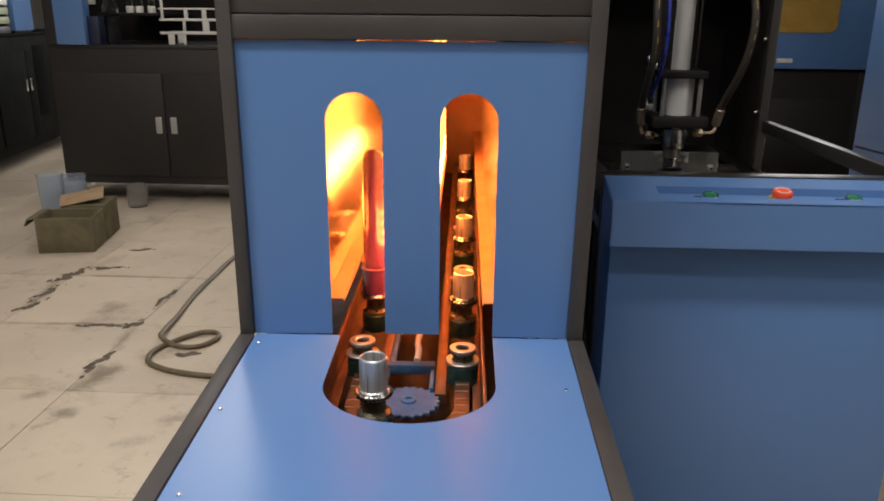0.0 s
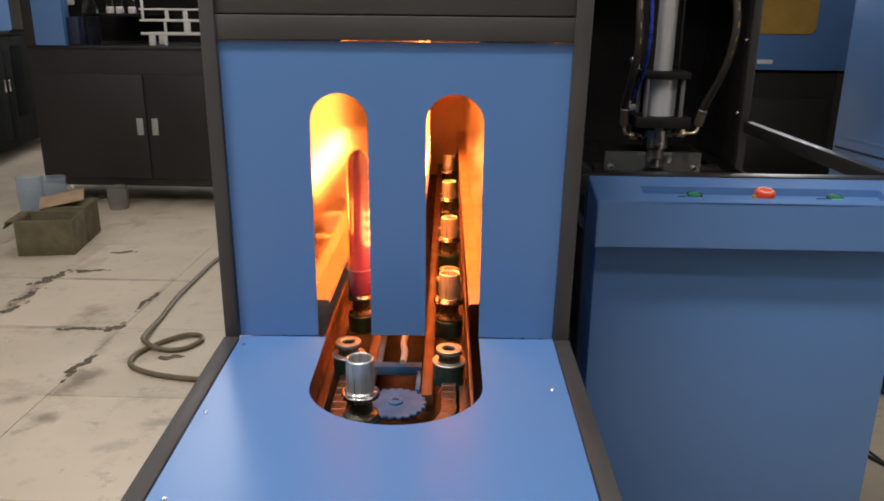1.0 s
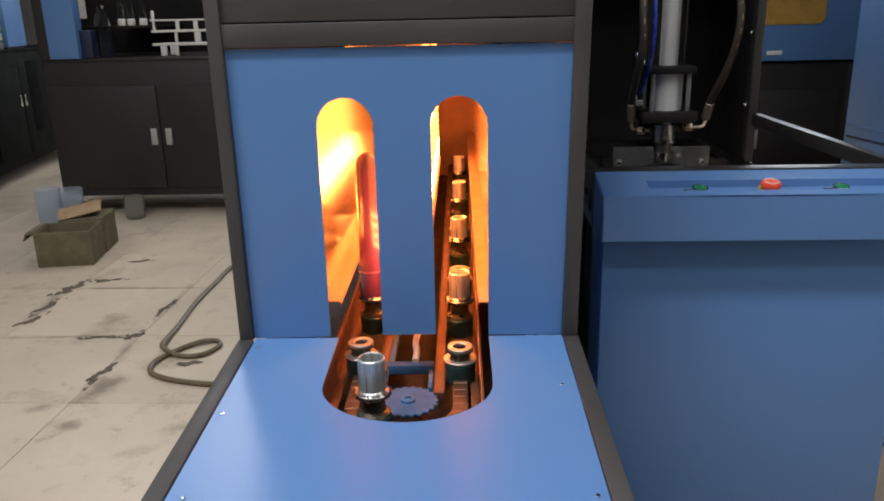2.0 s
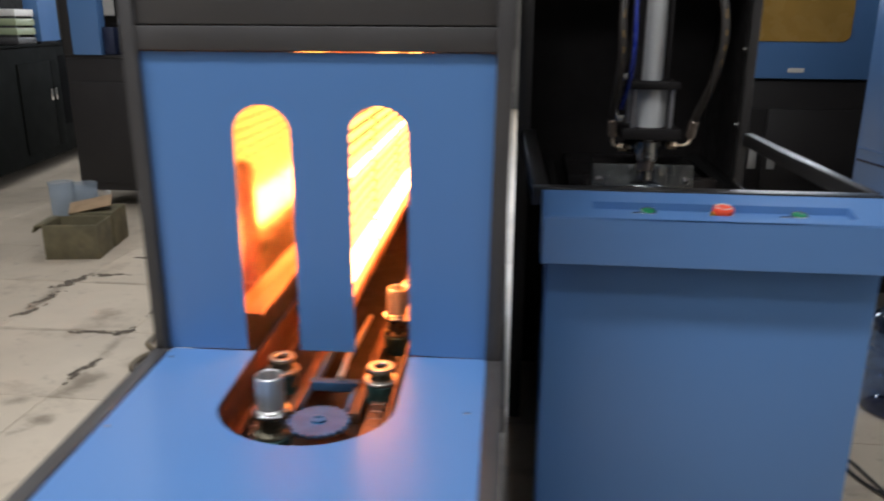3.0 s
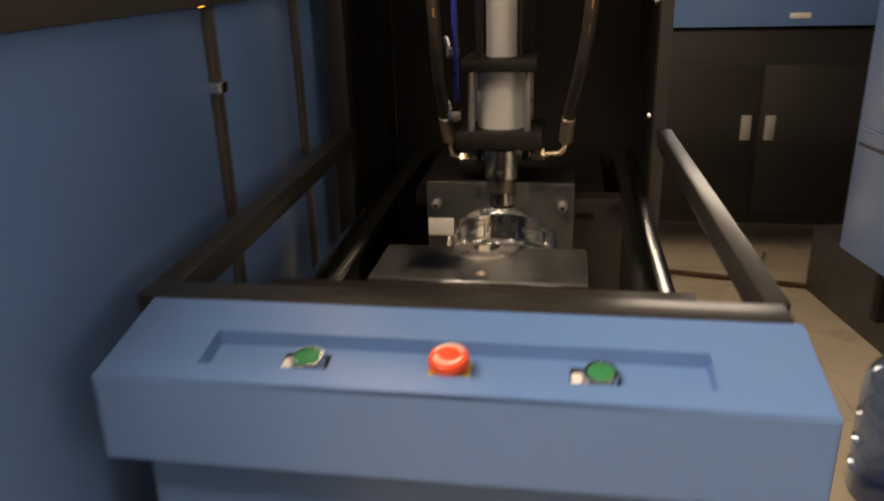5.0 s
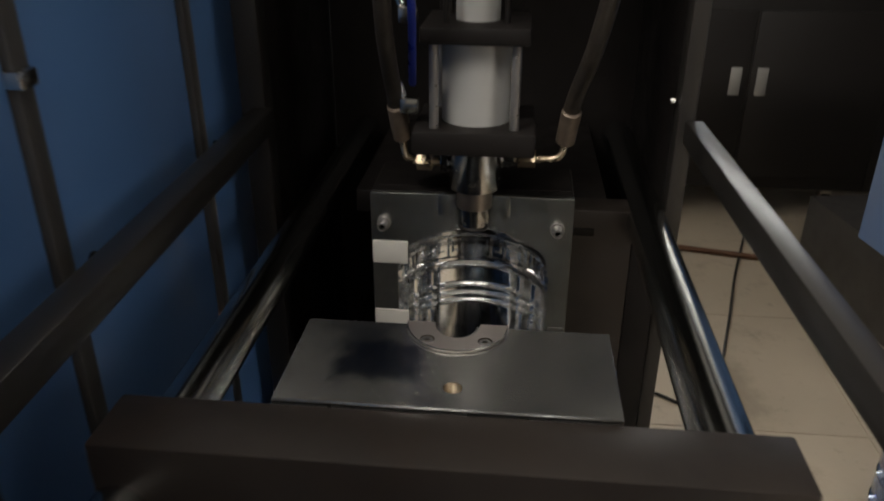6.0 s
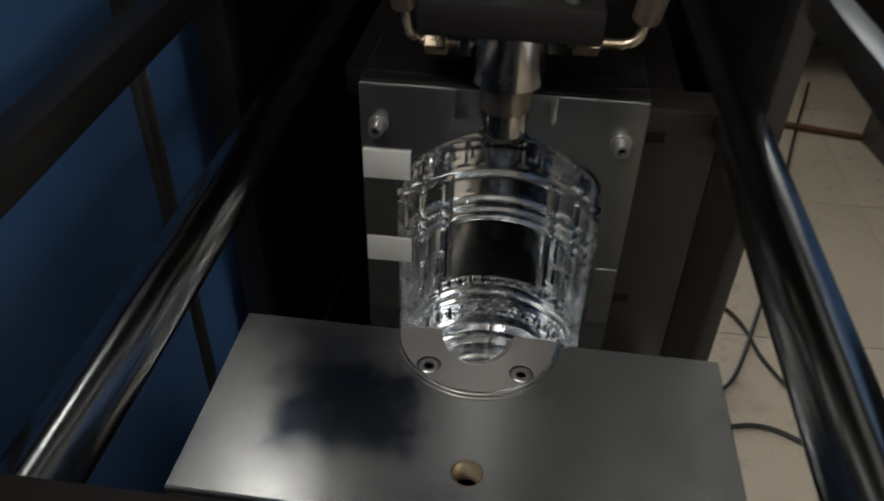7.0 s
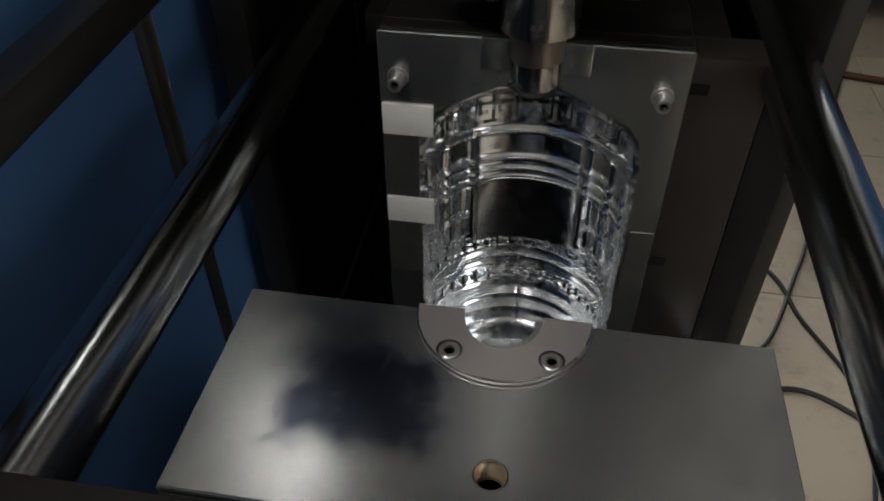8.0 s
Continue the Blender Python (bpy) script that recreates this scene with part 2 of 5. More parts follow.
def mould_top_material():
    """Brushed aluminium with one scuffed blue-black patch on its left half."""
    m = pbr("dark_patched_mould_top", (0.54, 0.535, 0.515), 0.235, metal=0.92, var=0.0, scale=8, rvar=0.0, detail=2)
    n, l = m.node_tree.nodes, m.node_tree.links
    b = n["Principled BSDF"]
    tc = [x for x in n if x.type == "TEX_COORD"][0]

    def noise(scale, detail, stretch=None, turn=0.0):
        node = n.new("ShaderNodeTexNoise")
        node.inputs["Scale"].default_value, node.inputs["Detail"].default_value = scale, detail
        mp = n.new("ShaderNodeMapping")
        mp.inputs["Scale"].default_value = stretch or (1, 1, 1)
        mp.inputs["Rotation"].default_value = (0, 0, turn)
        l.new(tc.outputs["Object"], mp.inputs[0])
        l.new(mp.outputs[0], node.inputs["Vector"])
        return node.outputs["Fac"]

    def calc(op, a, b=None):
        node = n.new("ShaderNodeMath")
        node.operation = op
        for sock, val in zip(node.inputs, (a, b)):
            if val is None:
                continue
            if isinstance(val, (int, float)):
                sock.default_value = val
            else:
                l.new(val, sock)
        return node.outputs[0]

    def ramp(val, f0, f1, t0, t1):
        node = n.new("ShaderNodeMapRange")
        node.interpolation_type = "SMOOTHSTEP"
        for name, x in (("From Min", f0), ("From Max", f1), ("To Min", t0), ("To Max", t1)):
            node.inputs[name].default_value = x
        l.new(val, node.inputs["Value"])
        return node.outputs[0]

    sep = n.new("ShaderNodeSeparateXYZ")
    l.new(tc.outputs["Object"], sep.inputs[0])
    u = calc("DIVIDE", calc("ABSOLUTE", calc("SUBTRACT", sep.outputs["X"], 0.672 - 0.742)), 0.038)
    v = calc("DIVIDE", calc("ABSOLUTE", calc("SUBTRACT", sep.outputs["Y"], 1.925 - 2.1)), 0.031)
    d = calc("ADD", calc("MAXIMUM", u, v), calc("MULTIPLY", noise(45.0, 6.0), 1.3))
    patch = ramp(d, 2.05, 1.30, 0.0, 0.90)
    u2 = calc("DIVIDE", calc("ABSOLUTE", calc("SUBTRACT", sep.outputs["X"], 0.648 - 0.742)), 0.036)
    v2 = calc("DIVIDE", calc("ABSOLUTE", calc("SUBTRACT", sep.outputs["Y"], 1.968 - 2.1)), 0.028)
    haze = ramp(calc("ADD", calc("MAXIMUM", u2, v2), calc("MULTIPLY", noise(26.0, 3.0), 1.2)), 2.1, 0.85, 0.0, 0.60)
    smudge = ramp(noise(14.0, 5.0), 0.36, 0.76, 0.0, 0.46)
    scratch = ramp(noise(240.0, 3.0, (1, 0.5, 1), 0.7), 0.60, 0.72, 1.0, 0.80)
    # The blue-black patch and the fainter one behind it, joined.
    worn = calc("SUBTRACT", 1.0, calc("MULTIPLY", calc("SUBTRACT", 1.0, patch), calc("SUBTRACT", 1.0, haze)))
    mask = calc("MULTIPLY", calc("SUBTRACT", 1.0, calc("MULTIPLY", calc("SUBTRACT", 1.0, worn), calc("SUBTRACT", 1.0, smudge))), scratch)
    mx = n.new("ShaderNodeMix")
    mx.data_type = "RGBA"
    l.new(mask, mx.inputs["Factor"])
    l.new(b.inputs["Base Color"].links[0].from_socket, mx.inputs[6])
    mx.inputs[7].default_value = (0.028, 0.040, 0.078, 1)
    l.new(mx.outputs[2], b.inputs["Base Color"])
    return m


MOULD_TOP = mould_top_material()

SMEARS = [(-1.37, 2.55, 0.10, 0.20, -10, 0.75), (-1.44, 2.95, 0.05, 0.26, 8, 0.5), (-1.36, 2.27, 0.09, 0.07, 0, 0.75), (-1.53, 2.41, 0.09, 0.05, 20, 0.6), (-0.92, 2.27, 0.10, 0.06, 20, 0.5), (-1.02, 2.10, 0.13, 0.06, 20, 0.45),
          (-1.75, 3.09, 0.40, 0.025, 3, 0.6), (-1.75, 3.76, 0.50, 0.022, 0, 0.55), (-1.44, 3.55, 0.03, 0.40, 2, 0.4), (-2.10, 3.50, 0.05, 0.35, 8, 0.55), (1.50, 3.30, 0.12, 0.30, 0, 0.4), (1.75, 2.30, 0.22, 0.14, 0, 0.4)]


def floor_material():
    """Worn beige tiles; dirt runs on over the joints, each tile a little different."""
    m = pbr("worn_beige_tile", (0.51, 0.432, 0.330), 0.42, var=0.14, scale=1.3, bump=0.10, bscale=60, rvar=0.12, stain=0.75, stain_col=(0.21, 0.16, 0.11), stain_scale=2.6)
    nt = m.node_tree
    n, l = nt.nodes, nt.links
    geo = n.new("ShaderNodeNewGeometry")
    mp = [x for x in n if x.type == "MAPPING"][0]
    l.new(geo.outputs["Position"], mp.inputs[0])
    b = n["Principled BSDF"]
    src = b.inputs["Base Color"].links[0].from_socket
    info = n.new("ShaderNodeObjectInfo")
    rng = n.new("ShaderNodeMapRange")
    rng.inputs["To Min"].default_value, rng.inputs["To Max"].default_value = 0.90, 1.07
    l.new(info.outputs["Random"], rng.inputs["Value"])
    fine = n.new("ShaderNodeTexNoise")
    fine.inputs["Scale"].default_value, fine.inputs["Detail"].default_value, fine.inputs["Roughness"].default_value = 9.0, 10.0, 0.75
    l.new(geo.outputs["Position"], fine.inputs["Vector"])
    spot = n.new("ShaderNodeMapRange")
    spot.inputs["From Min"].default_value, spot.inputs["From Max"].default_value = 0.57, 0.70
    spot.inputs["To Min"].default_value, spot.inputs["To Max"].default_value = 0.0, 0.5
    l.new(fine.outputs["Fac"], spot.inputs["Value"])
    sc = n.new("ShaderNodeVectorMath")
    sc.operation = "SCALE"
    l.new(src, sc.inputs[0])
    l.new(rng.outputs[0], sc.inputs["Scale"])
    mx = n.new("ShaderNodeMix")
    mx.data_type = "RGBA"
    l.new(spot.outputs[0], mx.inputs["Factor"])
    l.new(sc.outputs[0], mx.inputs[6])
    mx.inputs[7].default_value = (0.10, 0.075, 0.052, 1)
    out = mx.outputs[2]
    # smeared dirt with ragged edges, one place after another
    rag = n.new("ShaderNodeTexNoise")
    rag.inputs["Scale"].default_value, rag.inputs["Detail"].default_value, rag.inputs["Roughness"].default_value = 7.0, 8.0, 0.7
    l.new(geo.outputs["Position"], rag.inputs["Vector"])
    for x, y, lx, ly, turn, amount in SMEARS:
        place = n.new("ShaderNodeMapping")
        place.vector_type = "TEXTURE"
        place.inputs["Location"].default_value, place.inputs["Rotation"].default_value, place.inputs["Scale"].default_value = (x, y, 0), (0, 0, radians(turn)), (lx, ly, 1)
        l.new(geo.outputs["Position"], place.inputs[0])
        far = n.new("ShaderNodeVectorMath")
        far.operation = "LENGTH"
        l.new(place.outputs[0], far.inputs[0])
        add = n.new("ShaderNodeMath")
        add.operation = "MULTIPLY_ADD"
        l.new(rag.outputs["Fac"], add.inputs[0])
        add.inputs[1].default_value = 2.6
        l.new(far.outputs["Value"], add.inputs[2])
        fade = n.new("ShaderNodeMapRange")
        fade.interpolation_type = "SMOOTHSTEP"
        for name, val in (("From Min", 2.25), ("From Max", 1.35), ("To Min", 0.0), ("To Max", amount)):
            fade.inputs[name].default_value = val
        l.new(add.outputs[0], fade.inputs["Value"])
        mix = n.new("ShaderNodeMix")
        mix.data_type = "RGBA"
        l.new(fade.outputs[0], mix.inputs["Factor"])
        l.new(out, mix.inputs[6])
        mix.inputs[7].default_value = (0.15, 0.115, 0.078, 1)
        out = mix.outputs[2]
    l.new(out, b.inputs["Base Color"])
    return m


JOINT = pbr("dirty_joint", (0.38, 0.32, 0.24), 0.8, var=0.3, scale=3)
DIRT = pbr("dark_floor_dirt", (0.105, 0.082, 0.058), 0.8, var=0.4, scale=40, bump=0.3, bscale=200)
FLOOR = floor_material()


# ---- builders ----
def thing(name, loc, label, category, group="", kind=""):
    ob = new(name)
    ob.location = loc
    ob.empty_display_size = 0.05
    return tagged(ob, label, category, group, kind)


def root_of(ob):
    while ob.parent:
        ob = ob.parent
    return ob


def finish(bm, name, material, smooth=None):
    bmesh.ops.recalc_face_normals(bm, faces=bm.faces)
    me = bpy.data.meshes.new(name)
    bm.to_mesh(me)
    bm.free()
    me.materials.append(material)
    if smooth is not None:
        for p in me.polygons:
            p.use_smooth = True
        me.set_sharp_from_angle(angle=radians(smooth))
    return me


def part(name, bm, material, parent, label="", smooth=35):
    """One mesh, given in world metres, as a part of a thing or of a part."""
    bmesh.ops.translate(bm, verts=bm.verts, vec=-root_of(parent).location)
    ob = new(name, finish(bm, name, material, smooth))
    ob.parent = parent
    return tagged(ob, label)


def solid(name, bm, material, loc, label, category, group="", kind="", smooth=35):
    """One mesh, given in world metres, as a thing or a piece of the setting."""
    bmesh.ops.translate(bm, verts=bm.verts, vec=-Vector(loc))
    ob = new(name, finish(bm, name, material, smooth))
    ob.location = loc
    return tagged(ob, label, category, group, kind)


def join(*bms):
    out = bmesh.new()
    for b in bms:
        me = bpy.data.meshes.new("tmp")
        b.to_mesh(me)
        b.free()
        out.from_mesh(me)
        bpy.data.meshes.remove(me)
    return out


def box(x0, x1, y0, y1, z0, z1, bevel=0.002, seg=2):
    bm = bmesh.new()
    bmesh.ops.create_cube(bm, size=1.0)
    bmesh.ops.scale(bm, verts=bm.verts, vec=(x1 - x0, y1 - y0, z1 - z0))
    bmesh.ops.translate(bm, verts=bm.verts, vec=((x0 + x1) / 2, (y0 + y1) / 2, (z0 + z1) / 2))
    if bevel > 0:
        bmesh.ops.bevel(bm, geom=list(bm.edges), offset=min(bevel, 0.45 * min(x1 - x0, y1 - y0, z1 - z0)), segments=seg, affect="EDGES", profile=0.5)
    return bm


def turned(bm, m):
    bmesh.ops.transform(bm, matrix=m, verts=bm.verts)
    return bm


def lathe(profile, at=(0, 0, 0), seg=40, cap=True, start=0.0, end=2 * math.pi):
    """A turned shape about the upright axis through at: rows of radius and height."""
    bm = bmesh.new()
    full = abs(end - start - 2 * math.pi) < 1e-6
    count = seg if full else seg + 1
    rings = []
    for r, z in profile:
        if r < 1e-6:
            rings.append([bm.verts.new((at[0], at[1], at[2] + z))] * count)
        else:
            rings.append([bm.verts.new((at[0] + r * math.cos(start + (end - start) * k / seg), at[1] + r * math.sin(start + (end - start) * k / seg), at[2] + z)) for k in range(count)])
    for a, b in zip(rings, rings[1:]):
        for k in range(seg):
            k2 = (k + 1) % count
            vs = []
            for v in (a[k], a[k2], b[k2], b[k]):
                if v not in vs:
                    vs.append(v)
            if len(vs) > 2:
                bm.faces.new(vs)
    if cap and full:
        for ring in (rings[0], rings[-1]):
            if ring[0] is not ring[1]:
                bm.faces.new(ring)
    return bm


def rod(p0, p1, r, seg=24, bevel=0.0):
    p0, p1 = Vector(p0), Vector(p1)
    d = p1 - p0
    h = d.length
    c = min(bevel, r * 0.5)
    prof = [(r, 0), (r, h)] if c <= 0 else [(r - c, 0), (r, c), (r, h - c), (r - c, h)]
    bm = lathe(prof, seg=seg)
    return turned(bm, Matrix.Translation(p0) @ d.to_track_quat("Z", "Y").to_matrix().to_4x4())


def smooth_line(points, steps=8):
    pts = [Vector(p) for p in points]
    ext = [pts[0] * 2 - pts[1]] + pts + [pts[-1] * 2 - pts[-2]]
    out = []
    for i in range(1, len(ext) - 2):
        a, b, c, d = ext[i - 1:i + 3]
        for k in range(steps):
            t = k / steps
            out.append(0.5 * ((2 * b) + (c - a) * t + (2 * a - 5 * b + 4 * c - d) * t * t + (3 * b - a - 3 * c + d) * t ** 3))
    out.append(pts[-1])
    return out


def sweep(points, r, seg=12, steps=8):
    line = smooth_line(points, steps)
    bm = bmesh.new()
    rings = []
    side = None
    for i, p in enumerate(line):
        d = (line[min(i + 1, len(line) - 1)] - line[max(i - 1, 0)]).normalized()
        if side is None:
            side = d.orthogonal().normalized()
        side = (side - d * side.dot(d)).normalized()
        up = d.cross(side)
        rings.append([bm.verts.new(p + side * r * math.cos(2 * math.pi * k / seg) + up * r * math.sin(2 * math.pi * k / seg)) for k in range(seg)])
    for a, b in zip(rings, rings[1:]):
        for k in range(seg):
            bm.faces.new((a[k], a[(k + 1) % seg], b[(k + 1) % seg], b[k]))
    bm.faces.new(rings[0])
    bm.faces.new(rings[-1])
    return bm


def plate(outline, holes, thickness, at, axis="z", bevel=0.0):
    """A sheet with openings: outlines of (u, v) points; axis z lies flat (u=x, v=y), axis y stands (u=x, v=z). It grows along the axis."""
    curve = bpy.data.curves.new("sheet", "CURVE")
    curve.dimensions, curve.fill_mode = "2D", "BOTH"
    for pts in (outline, *holes):
        s = curve.splines.new("POLY")
        s.points.add(len(pts) - 1)
        for p, (u, v) in zip(s.points, pts):
            p.co = (u, v, 0, 1)
        s.use_cyclic_u = True
    curve.extrude = thickness / 2
    ob = bpy.data.objects.new("sheet", curve)
    me = bpy.data.meshes.new_from_object(ob)
    bm = bmesh.new()
    bm.from_mesh(me)
    bmesh.ops.remove_doubles(bm, verts=bm.verts, dist=1e-5)
    bpy.data.objects.remove(ob)
    bpy.data.curves.remove(curve)
    bpy.data.meshes.remove(me)
    bmesh.ops.translate(bm, verts=bm.verts, vec=(0, 0, thickness / 2))
    if bevel > 0:
        rim = [e for e in bm.edges if all(v.co.z > thickness - 1e-5 for v in e.verts) and len(e.link_faces) == 2 and e.calc_face_angle() > 0.8]
        bmesh.ops.bevel(bm, geom=rim, offset=bevel, segments=2, affect="EDGES")
    m = Matrix.Translation(at)
    if axis == "y":
        m = m @ Matrix(((1, 0, 0, 0), (0, 0, 1, 0), (0, 1, 0, 0), (0, 0, 0, 1)))
    return turned(bm, m)


def bent_strip(profile, y0, y1, thick):
    """A folded sheet running along y: rows of (x, z), given a thickness downwards."""
    bm = bmesh.new()
    rings = [[bm.verts.new((x, y, z)) for x, z in profile] + [bm.verts.new((x, y, z - thick)) for x, z in reversed(profile)] for y in (y0, y1)]
    n = len(rings[0])
    for k in range(n):
        bm.faces.new((rings[0][k], rings[0][(k + 1) % n], rings[1][(k + 1) % n], rings[1][k]))
    for ring in rings:
        bm.faces.new(ring)
    return bm


def screw(parent, at, normal, r=0.004, material=None):
    n = Vector(normal).normalized()
    a = Vector(at)
    return part("screw", rod(a - n * 0.001, a + n * r * 0.6, r, 14, r * 0.3), material or STEEL, parent)


# ---- the hall ----
HX0, HX1, HY0, HY1, HZ = -8.0, 8.0, -6.0, 13.0, 4.6
floor = solid("floor", box(HX0, HX1, HY0, HY1, -0.12, -0.004, 0), JOINT, (0, 0, 0), "worn beige tiled floor with dirty joints and dark stains", "floor", kind="structure", smooth=None)
solid("wall_north", plate([(HX0, 0.0), (HX1, 0.0), (HX1, HZ), (HX0, HZ)], [[(a, 2.0), (b, 2.0), (b, 4.52), (a, 4.52)] for a, b in WINDOWS], 0.2, (0, HY1, 0), "y"), HALL, (0, HY1, 0), "grey plastered hall wall behind the machines", "wall", kind="structure", smooth=None)
solid("wall_south", box(HX0, HX1, HY0 - 0.2, HY0, 0.0, HZ, 0), HALL, (0, HY0, 0), "grey plastered hall wall", "wall", kind="structure", smooth=None)
solid("wall_west", box(HX0 - 0.2, HX0, HY0 - 0.2, HY1 + 0.2, 0.0, HZ, 0), HALL, (HX0, 0, 0), "grey plastered hall wall", "wall", kind="structure", smooth=None)
TO_EAST = Matrix.Translation((HX1, 0, 0)) @ pose(0, 0, 0, 0, 0, -90)
solid("wall_east", turned(plate([(-HY1 - 0.2, 0.0), (-HY0 + 0.2, 0.0), (-HY0 + 0.2, HZ), (-HY1 - 0.2, HZ)], [[(-EAST_WINDOW[1], 2.0), (-EAST_WINDOW[0], 2.0), (-EAST_WINDOW[0], 4.52), (-EAST_WINDOW[1], 4.52)]], 0.2, (0, 0, 0), "y"), TO_EAST), HALL, (HX1, 0, 0), "grey plastered hall wall with a high window", "wall", kind="structure", smooth=None)
solid("ceiling", box(HX0 - 0.2, HX1 + 0.2, HY0 - 0.2, HY1 + 0.2, HZ, HZ + 0.15, 0), CEIL, (0, 0, HZ), "plain light grey hall ceiling", "ceiling", kind="structure", smooth=None)

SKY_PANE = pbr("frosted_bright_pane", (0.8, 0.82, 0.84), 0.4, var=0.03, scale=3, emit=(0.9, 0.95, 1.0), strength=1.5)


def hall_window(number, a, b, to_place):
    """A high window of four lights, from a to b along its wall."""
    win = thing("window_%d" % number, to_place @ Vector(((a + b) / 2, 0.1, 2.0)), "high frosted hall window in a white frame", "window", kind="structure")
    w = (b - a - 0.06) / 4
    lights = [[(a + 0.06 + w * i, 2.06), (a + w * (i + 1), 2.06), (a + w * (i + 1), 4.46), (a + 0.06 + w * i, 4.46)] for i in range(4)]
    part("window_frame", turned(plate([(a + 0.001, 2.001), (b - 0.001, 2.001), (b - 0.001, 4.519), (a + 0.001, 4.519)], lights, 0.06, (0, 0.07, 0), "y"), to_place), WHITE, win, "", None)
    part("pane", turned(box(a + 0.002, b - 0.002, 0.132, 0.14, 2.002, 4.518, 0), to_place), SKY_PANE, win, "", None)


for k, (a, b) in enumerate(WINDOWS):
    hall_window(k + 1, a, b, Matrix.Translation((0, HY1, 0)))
hall_window(3, -EAST_WINDOW[1], -EAST_WINDOW[0], TO_EAST)

# ---- the preform heater ----
OX0, OX1 = -0.317, 0.352          # outer sides
TZ, PY = 0.802, 1.232             # tray height, front panel
OBACK, OTOP = 3.70, 1.62
MID = 0.015


def arc(cx, cy, rx, ry, a0, a1, n=20):
    return [(cx + rx * math.cos(radians(a0 + (a1 - a0) * k / n)), cy + ry * math.sin(radians(a0 + (a1 - a0) * k / n))) for k in range(n + 1)]


def tilted(bm):
    """The tray falls a little towards its front edge."""
    for v in bm.verts:
        if v.co.y < PY:
            v.co.z += (v.co.y - PY) * 0.037
    return bm


def splayed(bm):
    """The front narrows a little towards the tray."""
    for v in bm.verts:
        fall = max(0.0, 1.35 - v.co.z) / 0.55
        v.co.x += (-0.0115 if v.co.x > 0 else 0.0035) * fall
    return bm


heater = thing("preform_heater", (MID, 1.6, 0.0), "blue and dark grey preform heating machine with two glowing slots", "machine")
# front panel with two slots open at the foot
sl = [(-0.2865, 0.802), (-0.138, 0.804), (-0.138, 1.210)] + arc(-0.087, 1.210, 0.051, 0.051, 180, 0)[1:-1] + [(-0.036, 1.210), (-0.036, 0.806), (0.067, 0.806), (0.067, 1.210)] \
    + arc(0.118, 1.210, 0.051, 0.051, 180, 0)[1:-1] + [(0.169, 1.210), (0.169, 0.804), (0.3090, 0.802), (0.3205, 1.3482), (-0.290, 1.3482)]
part("front_panel", plate(sl, [], 0.003, (0, PY, 0), "y"), BLUE, heater, "blue sheet panel with two round-topped slots", None)
# tray with the round end of the track opening
hole = [(-0.1225, PY - 0.002)] + [(-0.1225, 1.045)] + arc(0.0235, 1.045, 0.146, 0.123, 180, 360, 36)[1:-1] + [(0.1695, 1.045), (0.1695, PY - 0.002)]
tr = [(-0.2845, 0.712), (0.3105, 0.712), (0.3105, PY - 0.002), (0.1695, PY - 0.002)] + hole[::-1][1:-1] + [(-0.1225, PY - 0.002), (-0.2845, PY - 0.002)]
part("tray", tilted(plate(tr, [], 0.003, (0, 0, TZ - 0.003))), BLUE, heater, "blue sheet tray with a rounded cut-out", None)
# corner strips and hood
part("front_post", splayed(box(OX0, -0.2915, PY - 0.012, PY + 0.03, TZ - 0.002, OTOP)), GREY, heater)
part("front_post", splayed(box(0.3215, 0.350, PY - 0.012, PY + 0.03, TZ - 0.002, OTOP)), GREY, heater)
part("hood", box(-0.2915, 0.3215, PY - 0.008, PY + 0.02, 1.3505, 1.3905), GREY, heater)
part("hood", box(-0.2915, 0.3215, PY - 0.004, PY + 0.02, 1.3925, OTOP), GREY, heater)
part("side_rim", tilted(box(OX0 + 0.002, -0.2860, 0.694, PY - 0.0125, TZ - 0.040, TZ + 0.004)), GREY, heater)
part("side_rim", tilted(box(0.3120, 0.3405, 0.694, PY - 0.0125, TZ - 0.040, TZ + 0.004)), GREY, heater)
part("front_rim", tilted(box(-0.2855, 0.3115, 0.694, 0.7105, TZ - 0.040, TZ + 0.002)), GREY, heater)
# lower body
part("front_plate", box(OX0 + 0.012, 0.334, 0.712, 0.722, 0.06, TZ - 0.061), GREY, heater)
part("side_plate", box(OX0 + 0.010, OX0 + 0.016, 0.7235, OBACK, 0.06, TZ - 0.062), GREY, heater)
part("lower_side_plate", box(OX1 - 0.022, OX1 - 0.016, 0.7235, PY + 0.030, 0.06, TZ - 0.062), GREY, heater)
part("lower_side_panel", box(OX1 - 0.016, OX1 - 0.010, PY + 0.032, 1.953, 0.06, 0.630), BLUE, heater)
part("lower_side_panel", box(OX1 - 0.016, OX1 - 0.010, 1.984, 2.376, 0.06, 0.630), BLUE, heater)
part("lower_side_panel", box(OX1 - 0.016, OX1 - 0.010, 2.407, OBACK, 0.06, 0.630), BLUE, heater)
part("side_strip", box(OX1 - 0.020, OX1 - 0.002, PY + 0.0315, OBACK, 0.632, 0.690), GREY, heater)
part("side_post", box(OX1 - 0.022, OX1 - 0.006, 1.955, 1.982, 0.06, 1.352), GREY, heater)
part("side_post", box(OX1 - 0.022, OX1 - 0.006, 2.378, 2.405, 0.06, 1.352), GREY, heater)
